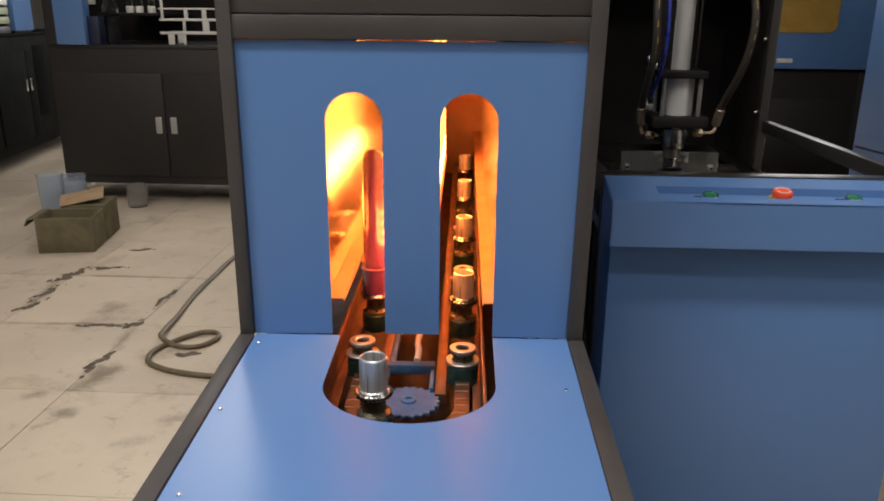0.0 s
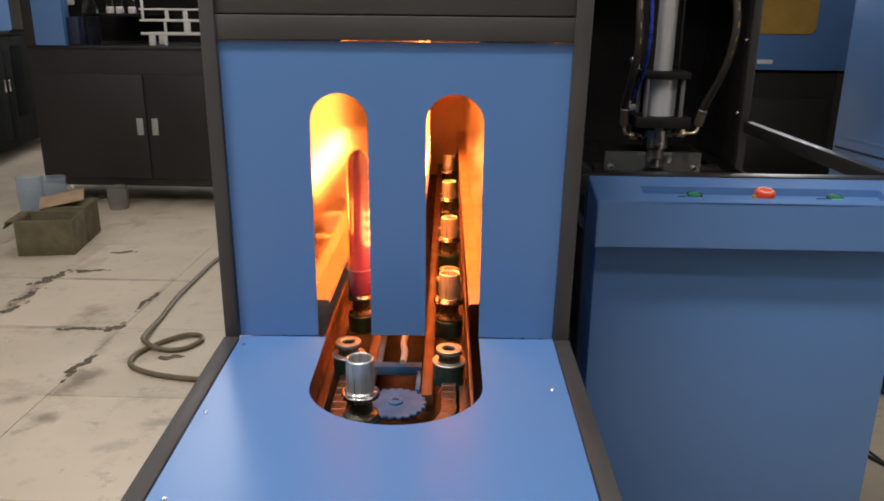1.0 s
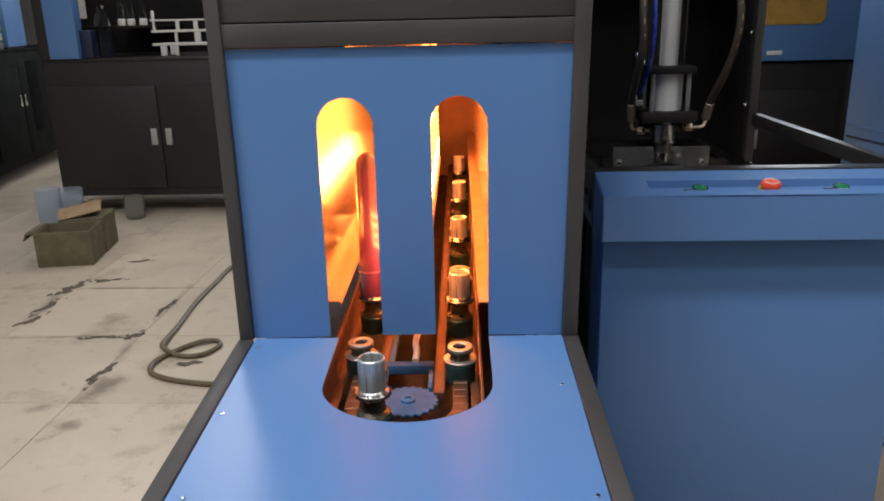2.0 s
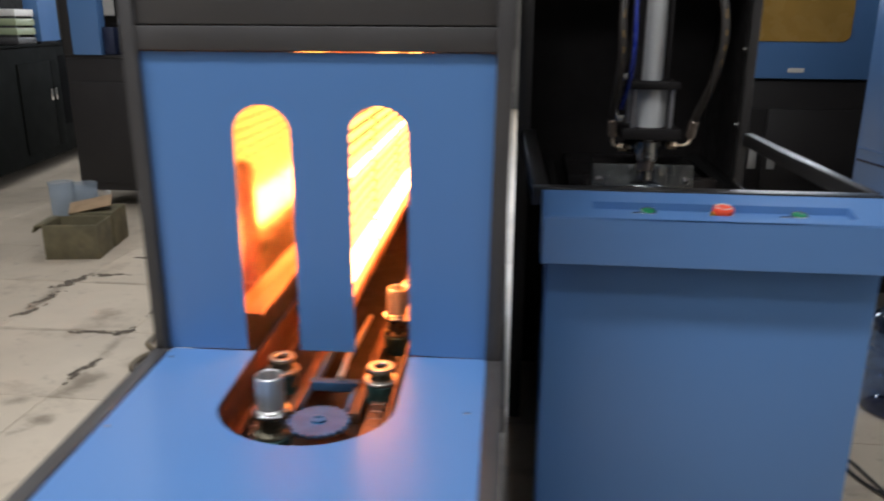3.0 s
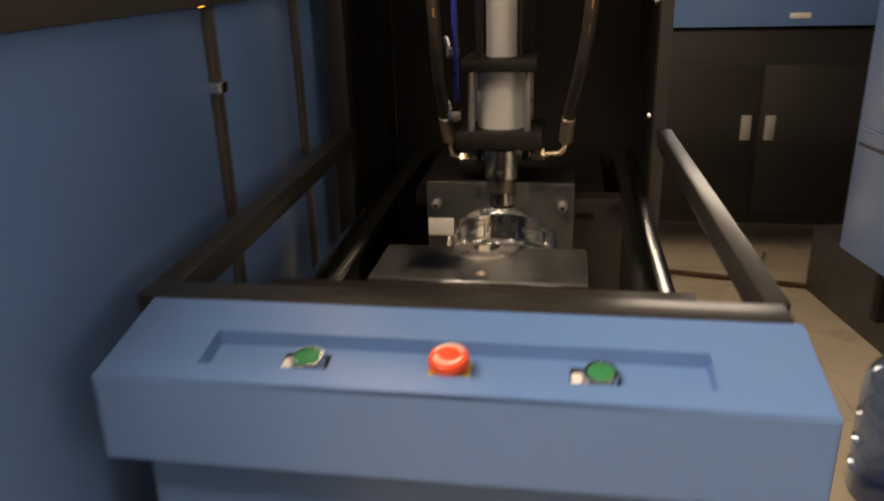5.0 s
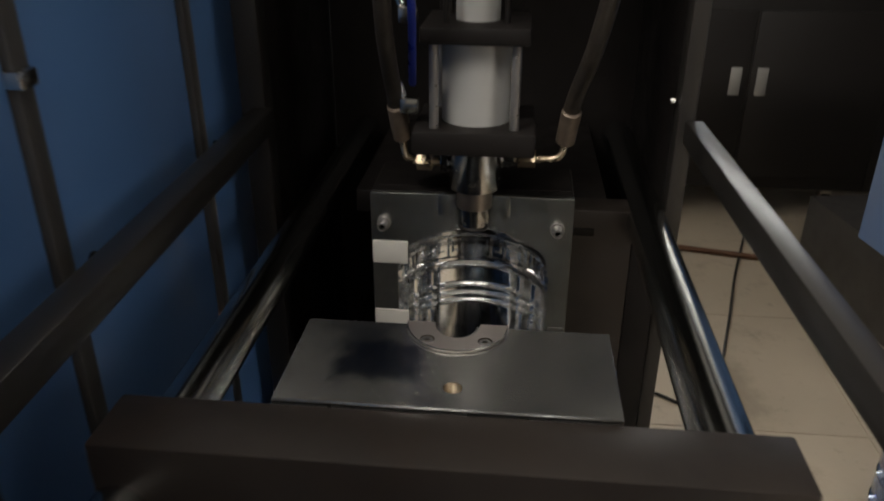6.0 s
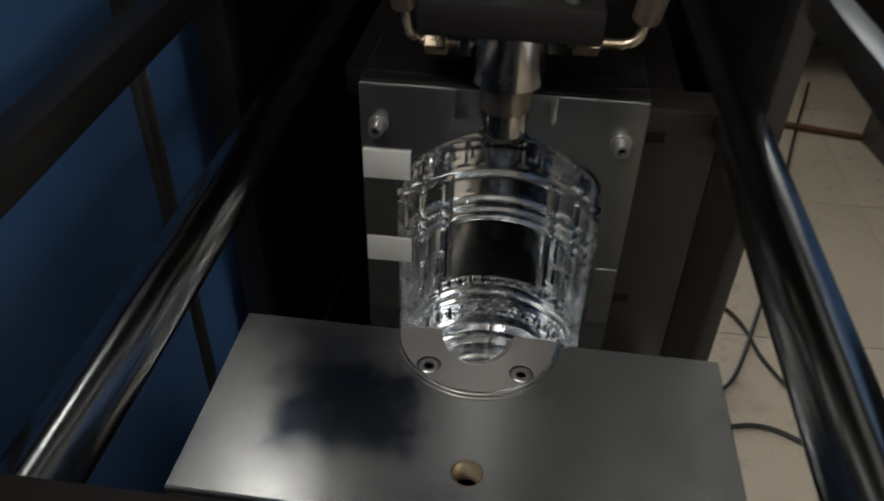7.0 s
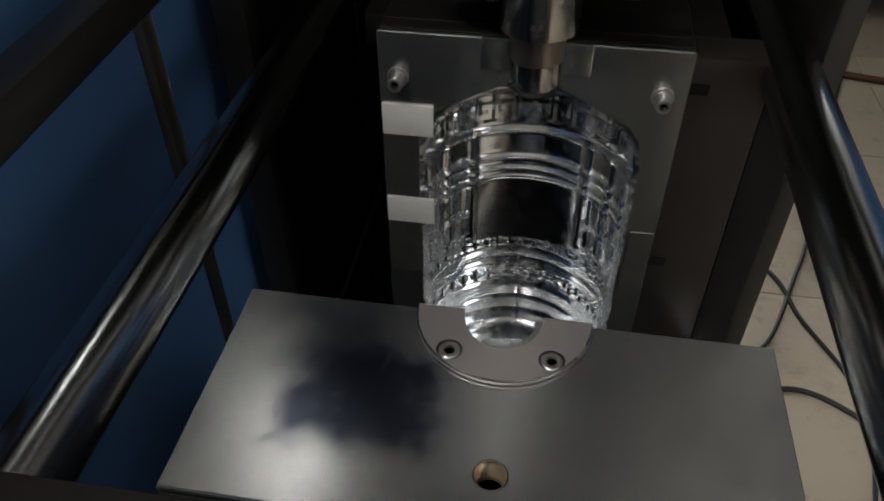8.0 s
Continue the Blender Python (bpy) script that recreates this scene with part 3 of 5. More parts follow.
for y0, y1 in ((PY + 0.032, 1.953), (1.984, 2.376), (2.407, OBACK - 0.04)):
    side = part("side_panel", box(OX1 - 0.024, OX1 - 0.016, y0, y1, 0.692, 1.3537), BLUE, heater, "blue removable side panel")
    part("lock", rod((OX1 - 0.017, y0 + 0.05, 1.0), (OX1 - 0.013, y0 + 0.05, 1.0), 0.012, 18, 0.001), BLACK, side)
part("catch", box(OX1 - 0.016, OX1 + 0.004, 1.948, 1.978, 1.222, 1.240, 0.003), STEEL, heater)
part("hood_side", box(OX1 - 0.022, OX1 - 0.002, PY + 0.0305, OBACK, 1.3545, OTOP), GREY, heater)
part("hood_side", box(OX0, OX0 + 0.02, PY + 0.0305, OBACK, TZ, OTOP), GREY, heater)
part("hood_top", box(OX0 + 0.001, OX1 - 0.001, PY - 0.012, OBACK, OTOP + 0.001, OTOP + 0.02), GREY, heater)
part("back_panel", box(OX0 + 0.001, OX1 - 0.001, OBACK + 0.001, OBACK + 0.012, 0.06, OTOP), GREY, heater)
part("plinth", box(OX0 + 0.04, OX1 - 0.04, 0.73, OBACK - 0.03, 0.0, 0.058), BLACK, heater)
for sx, sy in ((-0.26, 0.735), (0.295, 0.735), (-0.27, 1.19), (0.286, 1.035), (-0.27, 0.95)):
    screw(heater, (sx, sy, TZ + 0.0006 + (sy - PY) * 0.037), (0, 0, 1), 0.0035)
# hot chamber: reflectors, lamp bank, lining
part("chamber_roof", box(-0.25, 0.28, PY + 0.02, 3.55, 1.366, 1.373, 0), OVEN_IN, heater)
part("chamber_back", box(-0.25, 0.28, 3.55, 3.557, 0.641, 1.365, 0), OVEN_IN, heater)
part("track_bed", box(-0.24, 0.27, 0.80, 3.55, 0.640, 0.650, 0), PLATEN, heater, "dark oily bed under the chain")
for sgn, xr, lip, zl in ((-1, -0.153, -0.120, 0.862), (1, 0.177, 0.150, 0.857)):
    lo, hi = min(xr, xr + sgn * 0.002), max(xr, xr + sgn * 0.002)
    part("reflector", box(lo, hi, 1.27, 3.54, zl + 0.0025, 1.330, 0), REFLECT, heater, "polished reflector sheet glowing orange")
    part("deflector", bent_strip([(xr + sgn * 0.004, zl + 0.001), (xr - sgn * 0.003, zl + 0.0005), (lip + sgn * 0.002, zl), (lip, zl - 0.006)], 1.27, 3.54, 0.0015), DEFLECT, heater, "level lower reflector strip with a turned-down lip")
part("lamp_partition", box(MID - 0.006, MID + 0.006, 1.30, 2.85, 0.87, 1.345, 0), BACKING, heater)
part("partition_foot", box(MID - 0.028, MID + 0.028, 1.29, 2.86, 0.845, 0.869, 0.003), OVEN_IN, heater)
PITCH, SPAN = 0.0238, 0.385       # height between lamps, length of a lamp
clip_mesh = finish(box(-0.0085, 0.0085, -0.006, 0.006, -0.0065, 0.0065, 0.001, 1), "lamp_clip", CERAMIC, None)
tube_mesh = {True: finish(rod((0, 0.012, 0), (0, SPAN - 0.012, 0), 0.0062, 10), "lamp_tube", LAMP, 35), False: finish(rod((0, 0.012, 0), (0, SPAN - 0.012, 0), 0.0062, 10), "lamp_tube", LAMP_DIM, 35)}
for k in range(19):
    z = 0.893 + PITCH * k
    for sx in (-1, 1):
        lit = k in (0, 1, 2, 9) if sx > 0 else k in (0, 1, 2, 3)
        for m in range(5):
            y = 1.306 + SPAN * m
            clip = new("lamp_clip", clip_mesh)
            clip.parent = heater
            clip.matrix_basis = Matrix.Translation(Vector((MID + sx * 0.0150, y, z)) - heater.location)
            if m < 4:
                tube = new("lamp_tube", tube_mesh[lit])
                tube.parent = heater
                tube.matrix_basis = Matrix.Translation(Vector((MID + sx * 0.0165, y, z)) - heater.location)
                tagged(tube, "glowing infrared lamp tube" if lit else "dimly glowing infrared lamp tube")
# chain track
RL, RR, GY, GR = -0.086, 0.113, 1.123, 0.0995
part("rail", join(box(RL - 0.055, RL - 0.049, 0.98, 3.50, 0.70, 0.770, 0.001), box(RL - 0.049, RL - 0.030, 0.98, 3.50, 0.700, 0.704, 0.001)), RAIL, heater)
part("rail", join(box(RR + 0.036, RR + 0.042, 0.98, 3.50, 0.70, 0.770, 0.001), box(RR + 0.020, RR + 0.036, 0.98, 3.50, 0.700, 0.704, 0.001)), RAIL, heater)
part("rail", box(RL + 0.030, RL + 0.050, 1.17, 3.50, 0.690, 0.712, 0.002), RAIL, heater)
part("rail", box(RR - 0.052, RR - 0.030, 1.17, 3.50, 0.690, 0.712, 0.002), RAIL, heater)
part("cross_bar", box(-0.042, 0.058, 1.290, 1.313, 0.692, 0.712, 0.002), GEAR, heater)
for x in (-0.042, 0.049):
    part("cross_leg", box(x, x + 0.009, 1.205, 1.289, 0.690, 0.706, 0.002), GEAR, heater)
part("cross_bar", box(-0.038, -0.024, 1.314, 1.60, 0.692, 0.708, 0.002), GEAR, heater)
part("cable_strap", sweep([(0.020, 1.302, 0.716), (0.022, 1.34, 0.722), (0.016, 1.40, 0.716), (0.020, 1.50, 0.712), (0.022, 1.66, 0.708)], 0.007, 10), WHITE, heater, "pale curved strap")
teeth = 22
gp = []
for k in range(teeth * 4):
    a = 2 * math.pi * k / (teeth * 4)
    r = 0.057 if k % 4 in (0, 1) else 0.051
    gp.append((0.015 + r * math.cos(a), 1.141 + r * math.sin(a)))
sprocket = part("sprocket", plate(gp, [], 0.008, (0, 0, 0.704)), GEAR, heater, "blue painted toothed wheel", None)
part("hub", lathe([(0.014, 0.0), (0.014, 0.004), (0.012, 0.005), (0.007, 0.005), (0.006, 0.001), (0.0, 0.001)], (0.015, 1.141, 0.712), 24), GEAR, sprocket)
# chain links round the wheel and along the rows
def chain_at(s):
    """Place and heading along the chain from the wheel's left side; negative runs back up the left row."""
    if s < 0:
        return Vector((RL, GY - s, 0)), 90.0
    if s < math.pi * GR:
        a = math.pi + s / GR
        return Vector((MID - 0.0015 + GR * math.cos(a), GY + GR * math.sin(a), 0)), math.degrees(a) + 90
    return Vector((RR, GY + s - math.pi * GR, 0)), 90.0


SKEW = Matrix.Translation((MID, PY, 0)) @ pose(0, 0, 0, 0, 0, 1.5) @ Matrix.Translation((-MID, -PY, 0))   # the heater stands slightly askew
heater.matrix_basis = SKEW @ Matrix.Translation(heater.location)


link_mesh = finish(join(box(-0.0130, 0.0130, -0.014, 0.014, 0.709, 0.714, 0.001, 1), box(-0.010, 0.010, -0.006, 0.006, 0.700, 0.7085, 0.001, 1)), "chain_link", RAIL, 35)
for k in range(-8, 22):
    p, turn = chain_at(k * 0.0273)
    ob = new("chain_link", link_mesh)
    ob.parent = heater
    ob.matrix_basis = Matrix.Translation(p - Vector((MID, 1.6, 0))) @ pose(0, 0, 0, 0, 0, turn)


def knurl(r, teeth, depth, h, z):
    pts = []
    for k in range(teeth * 2):
        a = math.pi * k / teeth
        q = r - depth * (k % 2)
        pts.append((q * math.cos(a), q * math.sin(a)))
    return plate(pts, [], h, (0, 0, z))


def holder(tall):
    """A chain holder: a dark cup with a steel collar and, when raised, an open sleeve on top."""
    h = thing("preform_holder", (0, 0, 0.7), "steel preform holder with an open sleeve on a dark cup" if tall else "lowered steel preform holder ring on a dark green cup", "holder", "preform holders on the chain")
    part("cup", lathe([(0.0, 0.0), (0.026, 0.0), (0.030, 0.004), (0.030, 0.020), (0.031, 0.022), (0.031, 0.040), (0.027, 0.044), (0.0, 0.044)], (0, 0, 0.70), 32), HOLDER, h)
    if tall:
        part("collar", lathe([(0.018, 0.010), (0.026, 0.010), (0.0265, 0.013), (0.0245, 0.015), (0.022, 0.015)], (0, 0, 0.7785), 36), STEEL, h)
        part("stem", lathe([(0.029, 0.0), (0.0305, 0.002), (0.029, 0.005), (0.0215, 0.009), (0.0205, 0.022), (0.0225, 0.036)], (0, 0, 0.744), 28), STEM, h, "olive-brown stem")
        part("knurl", knurl(0.0320, 22, 0.0035, 0.009, 0.7795), STEEL, h, "", None)
        part("sleeve", lathe([(0.0, 0.003), (0.0195, 0.003), (0.0195, 0.054), (0.0212, 0.0562), (0.0232, 0.054), (0.0235, 0.048), (0.0235, 0.0), (0.0, 0.0)], (0, 0, 0.7937), 36, cap=False), SLEEVE, h)
    else:
        part("collar", lathe([(0.020, 0.0), (0.0315, 0.0), (0.0335, 0.002), (0.0335, 0.0045), (0.0315, 0.006), (0.020, 0.006)], (0, 0, 0.7442), 36), MATT, h)
        part("stem", lathe([(0.0215, 0.0), (0.0195, 0.004), (0.0195, 0.014)], (0, 0, 0.7503), 28), STEM, h, "olive-brown stem")
        part("knurl", knurl(0.0262, 20, 0.0018, 0.004, 0.7645), STEM, h, "", None)
        part("ring", lathe([(0.0125, 0.0), (0.024, 0.0), (0.0258, 0.0015), (0.0258, 0.005), (0.0245, 0.0065), (0.0145, 0.0065), (0.0125, 0.005), (0.0125, 0.0)], (0, 0, 0.7686), 36, cap=False), MATT, h)
        # Flat black disc in place of the shade down the ring's hole.
        part("bore_shade", lathe([(0.0, 0.0), (0.0123, 0.0)], (0, 0, 0.7688), 24), BLACK, h)
    return h


tall, low = holder(True), holder(False)
spots = [(-0.036, 1.036, 1), (RR, 1.245, 0), (RL, 1.272, 0)]
for k in range(4):
    spots += [(RR, 1.480 + 0.485 * k, 1), (RR, 1.730 + 0.485 * k, 0), (RL, 1.505 + 0.485 * k, 1), (RL, 1.750 + 0.485 * k, 0)]
used = {0: 0, 1: 0}
for x, y, up in spots:
    m = SKEW @ pose(x, y, 0.70)
    src = tall if up else low
    if used[up] == 0:
        src.matrix_basis = m
    else:
        copy_thing(src, m)
    used[up] += 1
# the preform on the left row
PFY = 1.505
solid("preform", lathe([(0.0, 0.264), (0.010, 0.262), (0.018, 0.255), (0.0225, 0.243), (0.0245, 0.225), (0.0252, 0.06), (0.0265, 0.02), (0.0275, 0.0), (0.0310, -0.002), (0.0310, -0.006), (0.0282, -0.008), (0.0282, -0.060), (0.0255, -0.062), (0.0250, -0.004), (0.0222, 0.06), (0.0212, 0.225), (0.0190, 0.242), (0.012, 0.254), (0.0, 0.258)], (RL, PFY, 0.852), 40, cap=False),
      PINK, (RL, PFY, 0.852), "translucent pink plastic preform standing on a holder", "preform").matrix_basis = SKEW @ Matrix.Translation((RL, PFY, 0.852))

# ---- the blow press ----
CX0, CX1 = 0.409, 1.113
AXX, AXY = 0.742, 2.353           # blowing axis
press = thing("blow_moulding_press", (AXX, 2.1, 0.0), "blue and dark bottle blowing press with polished mould halves", "machine")
# console: sloped top with a level recess



CF, CB, CZ0, CZ1, CBOT = 1.422, 1.556, 1.031, 1.057, 0.933
RX0, RX1, RY0, RY1, RDEPTH = 0.511, 1.014, 1.4500, 1.503, 0.0155
LEAN = math.degrees(math.atan((CZ1 - CZ0) / (CB - CF)))


def slope(y):
    return CZ0 + (CZ1 - CZ0) * (y - CF) / (CB - CF)


def console_mesh():
    bm = bmesh.new()
    v = lambda x, y, z: bm.verts.new((x, y, z))
    A, B, C, D = v(CX0, CF, CZ0), v(CX1, CF, CZ0), v(CX1, CB, CZ1), v(CX0, CB, CZ1)
    a, b, c, d = [v(x, y, slope(y)) for x, y in ((RX0, RY0), (RX1, RY0), (RX1, RY1), (RX0, RY1))]
    e, g, h, k = [v(x, y, slope(y) - RDEPTH) for x, y in ((RX0 + 0.002, RY0 + 0.001), (RX1 - 0.002, RY0 + 0.001), (RX1 - 0.002, RY1 - 0.001), (RX0 + 0.002, RY1 - 0.001))]
    E_, F_, G_, H_ = v(CX0, CF, CBOT), v(CX1, CF, CBOT), v(CX1, CB, CBOT), v(CX0, CB, CBOT)
    for q in ((A, B, b, a), (B, C, c, b), (C, D, d, c), (D, A, a, d), (a, b, g, e), (b, c, h, g), (c, d, k, h), (d, a, e, k), (e, g, h, k),
              (A, B, F_, E_), (B, C, G_, F_), (C, D, H_, G_), (D, A, E_, H_), (E_, F_, G_, H_)):
        bm.faces.new(q)
    edges = [bm.edges.get(p) for p in ((A, B), (B, C), (D, A), (A, E_), (B, F_), (E_, F_))]
    bmesh.ops.bevel(bm, geom=edges, offset=0.0025, segments=3, affect="EDGES")
    return bm


deck = part("console", console_mesh(), BLUE, press, "blue sloped control console with a recess", None)
part("cabinet", box(0.421, 1.086, 1.478, 1.640, 0.03, 0.932, 0.003), BLUE, press, "plain blue front cabinet")
part("kick_plate", box(0.44, 1.066, 1.50, 1.630, 0.0, 0.029, 0.002), BLACK, press)


def on_deck(bm, x, y):
    """Sets a part built round the origin square on the leaning recess floor."""
    return turned(bm, Matrix.Translation((x, y, slope(y) - RDEPTH)) @ pose(0, 0, 0, LEAN))


for gx in (0.619, 0.910):
    gy = 1.474
    part("button_seat", on_deck(box(-0.029, 0.019, -0.017, 0.017, -0.0005, 0.0012, 0.0004, 1), gx, gy), BLACK, deck)
    part("button_plate", on_deck(box(-0.0275, -0.0175, -0.013, 0.008, 0.0013, 0.0026, 0.0004, 1), gx, gy), WHITE, deck, "small white legend plate")
    ring = part("push_button", on_deck(lathe([(0.014, 0.0013), (0.0168, 0.002), (0.0168, 0.0115), (0.0158, 0.0130), (0.0138, 0.0130), (0.0134, 0.0118)], seg=32), gx, gy), STEEL, deck)
    part("cap", on_deck(lathe([(0.0, 0.0136), (0.0105, 0.0134), (0.0126, 0.0126), (0.0133, 0.0112), (0.0133, 0.004)], seg=32), gx, gy), GREEN, ring, "round green push cap")
SX, SY = 0.764, 1.473
stop = part("stop_button", on_deck(join(box(-0.0205, 0.0205, -0.018, 0.016, 0.0, 0.0085, 0.0015), lathe([(0.013, 0.0086), (0.012, 0.0125)])), SX, SY), YELLOW, deck, "yellow base of the stop button")
part("mushroom", on_deck(lathe([(0.011, 0.0115), (0.018, 0.012), (0.0205, 0.015), (0.0205, 0.0195), (0.0190, 0.0240), (0.0165, 0.0255), (0.0, 0.0260)], seg=36), SX, SY), RED, stop, "red mushroom cap")
for a0, a1 in ((15, 165), (195, 345)):
    part("arrow_mark", on_deck(plate(arc(0, 0, 0.0152, 0.0152, a0, a1, 14) + arc(0, 0, 0.0122, 0.0122, a1, a0, 14), [], 0.0010, (0, 0, 0.0254)), SX, SY), WHITE, stop, "white turning mark", None)
for sx in (0.582, 0.690, 0.830):
    part("screw", on_deck(lathe([(0.0022, 0.0), (0.0022, 0.0008), (0.0, 0.001)], seg=12), sx, 1.4605), BLACK, deck)
# frame rails
part("front_rail", box(0.388, 1.104, 1.557, 1.600, 1.022, 1.060, 0.003), FRAME, press)
part("side_rail", turned(box(1.077, 1.105, 1.601, 2.498, 1.022, 1.060, 0.002), Matrix.Translation((1.105, 1.9, 0)) @ pose(0, 0, 0, 0, 0, 1.2) @ Matrix.Translation((-1.105, -1.9, 0))), FRAME, press)
part("side_rail", turned(box(0.388, 0.424, 1.602, 2.50, 1.022, 1.060, 0.003), Matrix.Translation((0.40, 1.6, 0)) @ pose(0, 0, 0, 0, 0, 1.7) @ Matrix.Translation((-0.40, -1.6, 0))), FRAME, press)
part("rear_post", box(1.054, 1.081, 2.501, 2.545, 0.0, 1.95, 0.003), POST, press)
part("rear_post", box(0.342, 0.384, 2.501, 2.545, 0.0, 1.95, 0.003), POST, press)
part("front_post", box(1.060, 1.086, 1.641, 1.667, 0.0, 1.021, 0.003), FRAME, press)
part("front_post", box(0.421, 0.447, 1.641, 1.667, 0.0, 1.021, 0.003), FRAME, press)
for z in (0.86, 1.085, 1.32):
    part("bolt", rod((1.050, 2.522, z), (1.042, 2.522, z), 0.0055, 6), STEEL, press)
part("rear_side_panel", box(1.056, 1.062, 2.546, 3.0, 0.36, 1.95, 0.001), BLACK, press)
part("rear_side_panel", box(0.376, 0.382, 2.546, 3.0, 0.0, 1.95, 0.001), BLACK, press)
part("rear_panel", box(0.377, 1.094, 3.001, 3.01, 0.0, 1.95, 0.001), BLACK, press)
part("top_panel", box(0.377, 1.094, 2.20, 3.01, 1.951, 1.96, 0.001), BLACK, press)
part("machine_base", box(0.45, 1.030, 1.668, 3.0, 0.0, 0.33, 0.004), BLACK, press)
# guide rods and platens
for x, r in ((0.459, 0.0285), (1.0225, 0.0325)):
    for z in (0.888, 0.42):
        part("guide_rod", rod((x, 1.645, z), (x, 2.98, z), r, 40), ROD, press, "dark polished guide rod")
part("front_platen", box(0.437, 1.057, 1.776, 1.851, 0.36, 0.961, 0.003), PLATEN, press, "dark steel moving platen")
part("rear_platen", box(0.575, 1.003, 2.486, 2.545, 0.36, 0.905, 0.003), PLATEN, press, "oil-stained brown steel platen")
part("platen_edge", box(1.004, 1.052, 2.490, 2.500, 0.365, 0.850, 0.002), BLACK, press, "blackened edge plate")
# Slot holes drawn as flat black plates, their inner shade given as colour.
for z in (0.866, 0.60):
    part("slot_shade", box(0.899, 0.938, 2.4835, 2.4865, z - 0.007, z + 0.007, 0.0015), BLACK, press)
part("bridge", box(0.520, 0.962, 2.546, 2.99, 0.860, 0.904, 0.003), BLACK, press)


# mould halves
def wave(z, c, w):
    return math.exp(-((z - c) / w) ** 2)


def key_pattern(u, v):
    """A stepped key border: 1 on the raised line, for u, v within one cell."""
    u = u % 1.0
    if v < 0.12 or v > 0.88:
        return 1.0
    if u < 0.12:
        return 1.0
    if 0.12 <= u < 0.80 and 0.64 < v < 0.76:
        return 1.0
    if 0.68 < u < 0.80 and 0.28 < v < 0.76:
        return 1.0
    if 0.34 < u < 0.80 and 0.28 < v < 0.40:
        return 1.0
    return 0.0


BODY = [(0.9765, 0.024), (0.935, 0.024), (0.928, 0.026), (0.918, 0.048), (0.905, 0.072), (0.890, 0.100), (0.872, 0.1125), (0.840, 0.1175), (0.81, 0.118), (0.47, 0.118), (0.452, 0.114), (0.440, 0.104), (0.434, 0.085), (0.445, 0.05), (0.452, 0.02)]


def body_radius(z, a):
    """Radius of the bottle form at height z and angle a from the middle of the half (radians)."""
    for (z0, r0), (z1, r1) in zip(BODY, BODY[1:]):
        if z1 <= z <= z0:
            r = r0 + (r1 - r0) * (z0 - z) / (z0 - z1)
            break
    else:
        r = BODY[-1][1]
    if 0.47 < z < 0.93:
        for c, w, h in ((0.805, 0.0040, 0.0040), (0.765, 0.004, 0.004), (0.748, 0.0035, 0.0035), (0.734, 0.003, 0.003), (0.605, 0.004, 0.004), (0.588, 0.003, 0.003), (0.545, 0.004, 0.004), (0.515, 0.0035, 0.0035), (0.49, 0.003, 0.003)):
            r -= h * wave(z, c, w)
        if 0.814 < z < 0.862:
            r -= 0.0042 * key_pattern(abs(a) * 4.7 + 0.06, (z - 0.814) / 0.048)
        if 0.615 < z < 0.632:
            r -= 0.0016 * key_pattern(a * 7.0, (z - 0.615) / 0.017)
        if 0.553 < z < 0.580:
            r -= 0.0016 * key_pattern(a * 6.0 + 0.3, (z - 0.553) / 0.027)
        if 0.640 < z < 0.806:
            for c in (-0.98, -0.62, 0.62, 0.98, -1.32, 1.32):
                r -= 0.0035 * wave(a, c, 0.03)
        if z < 0.600:
            r -= 0.0022 * wave(a, 0.0, 0.014)
        if abs(a) > 0.66 and 0.640 < z < 0.806:
            r -= 0.0030 * wave(z, 0.685, 0.004)
            if 0.690 < z < 0.726 or 0.648 < z < 0.680:
                r -= 0.0013 * (1.0 if (abs(a) * 6.0) % 1.0 < 0.45 else 0.0)
    return r


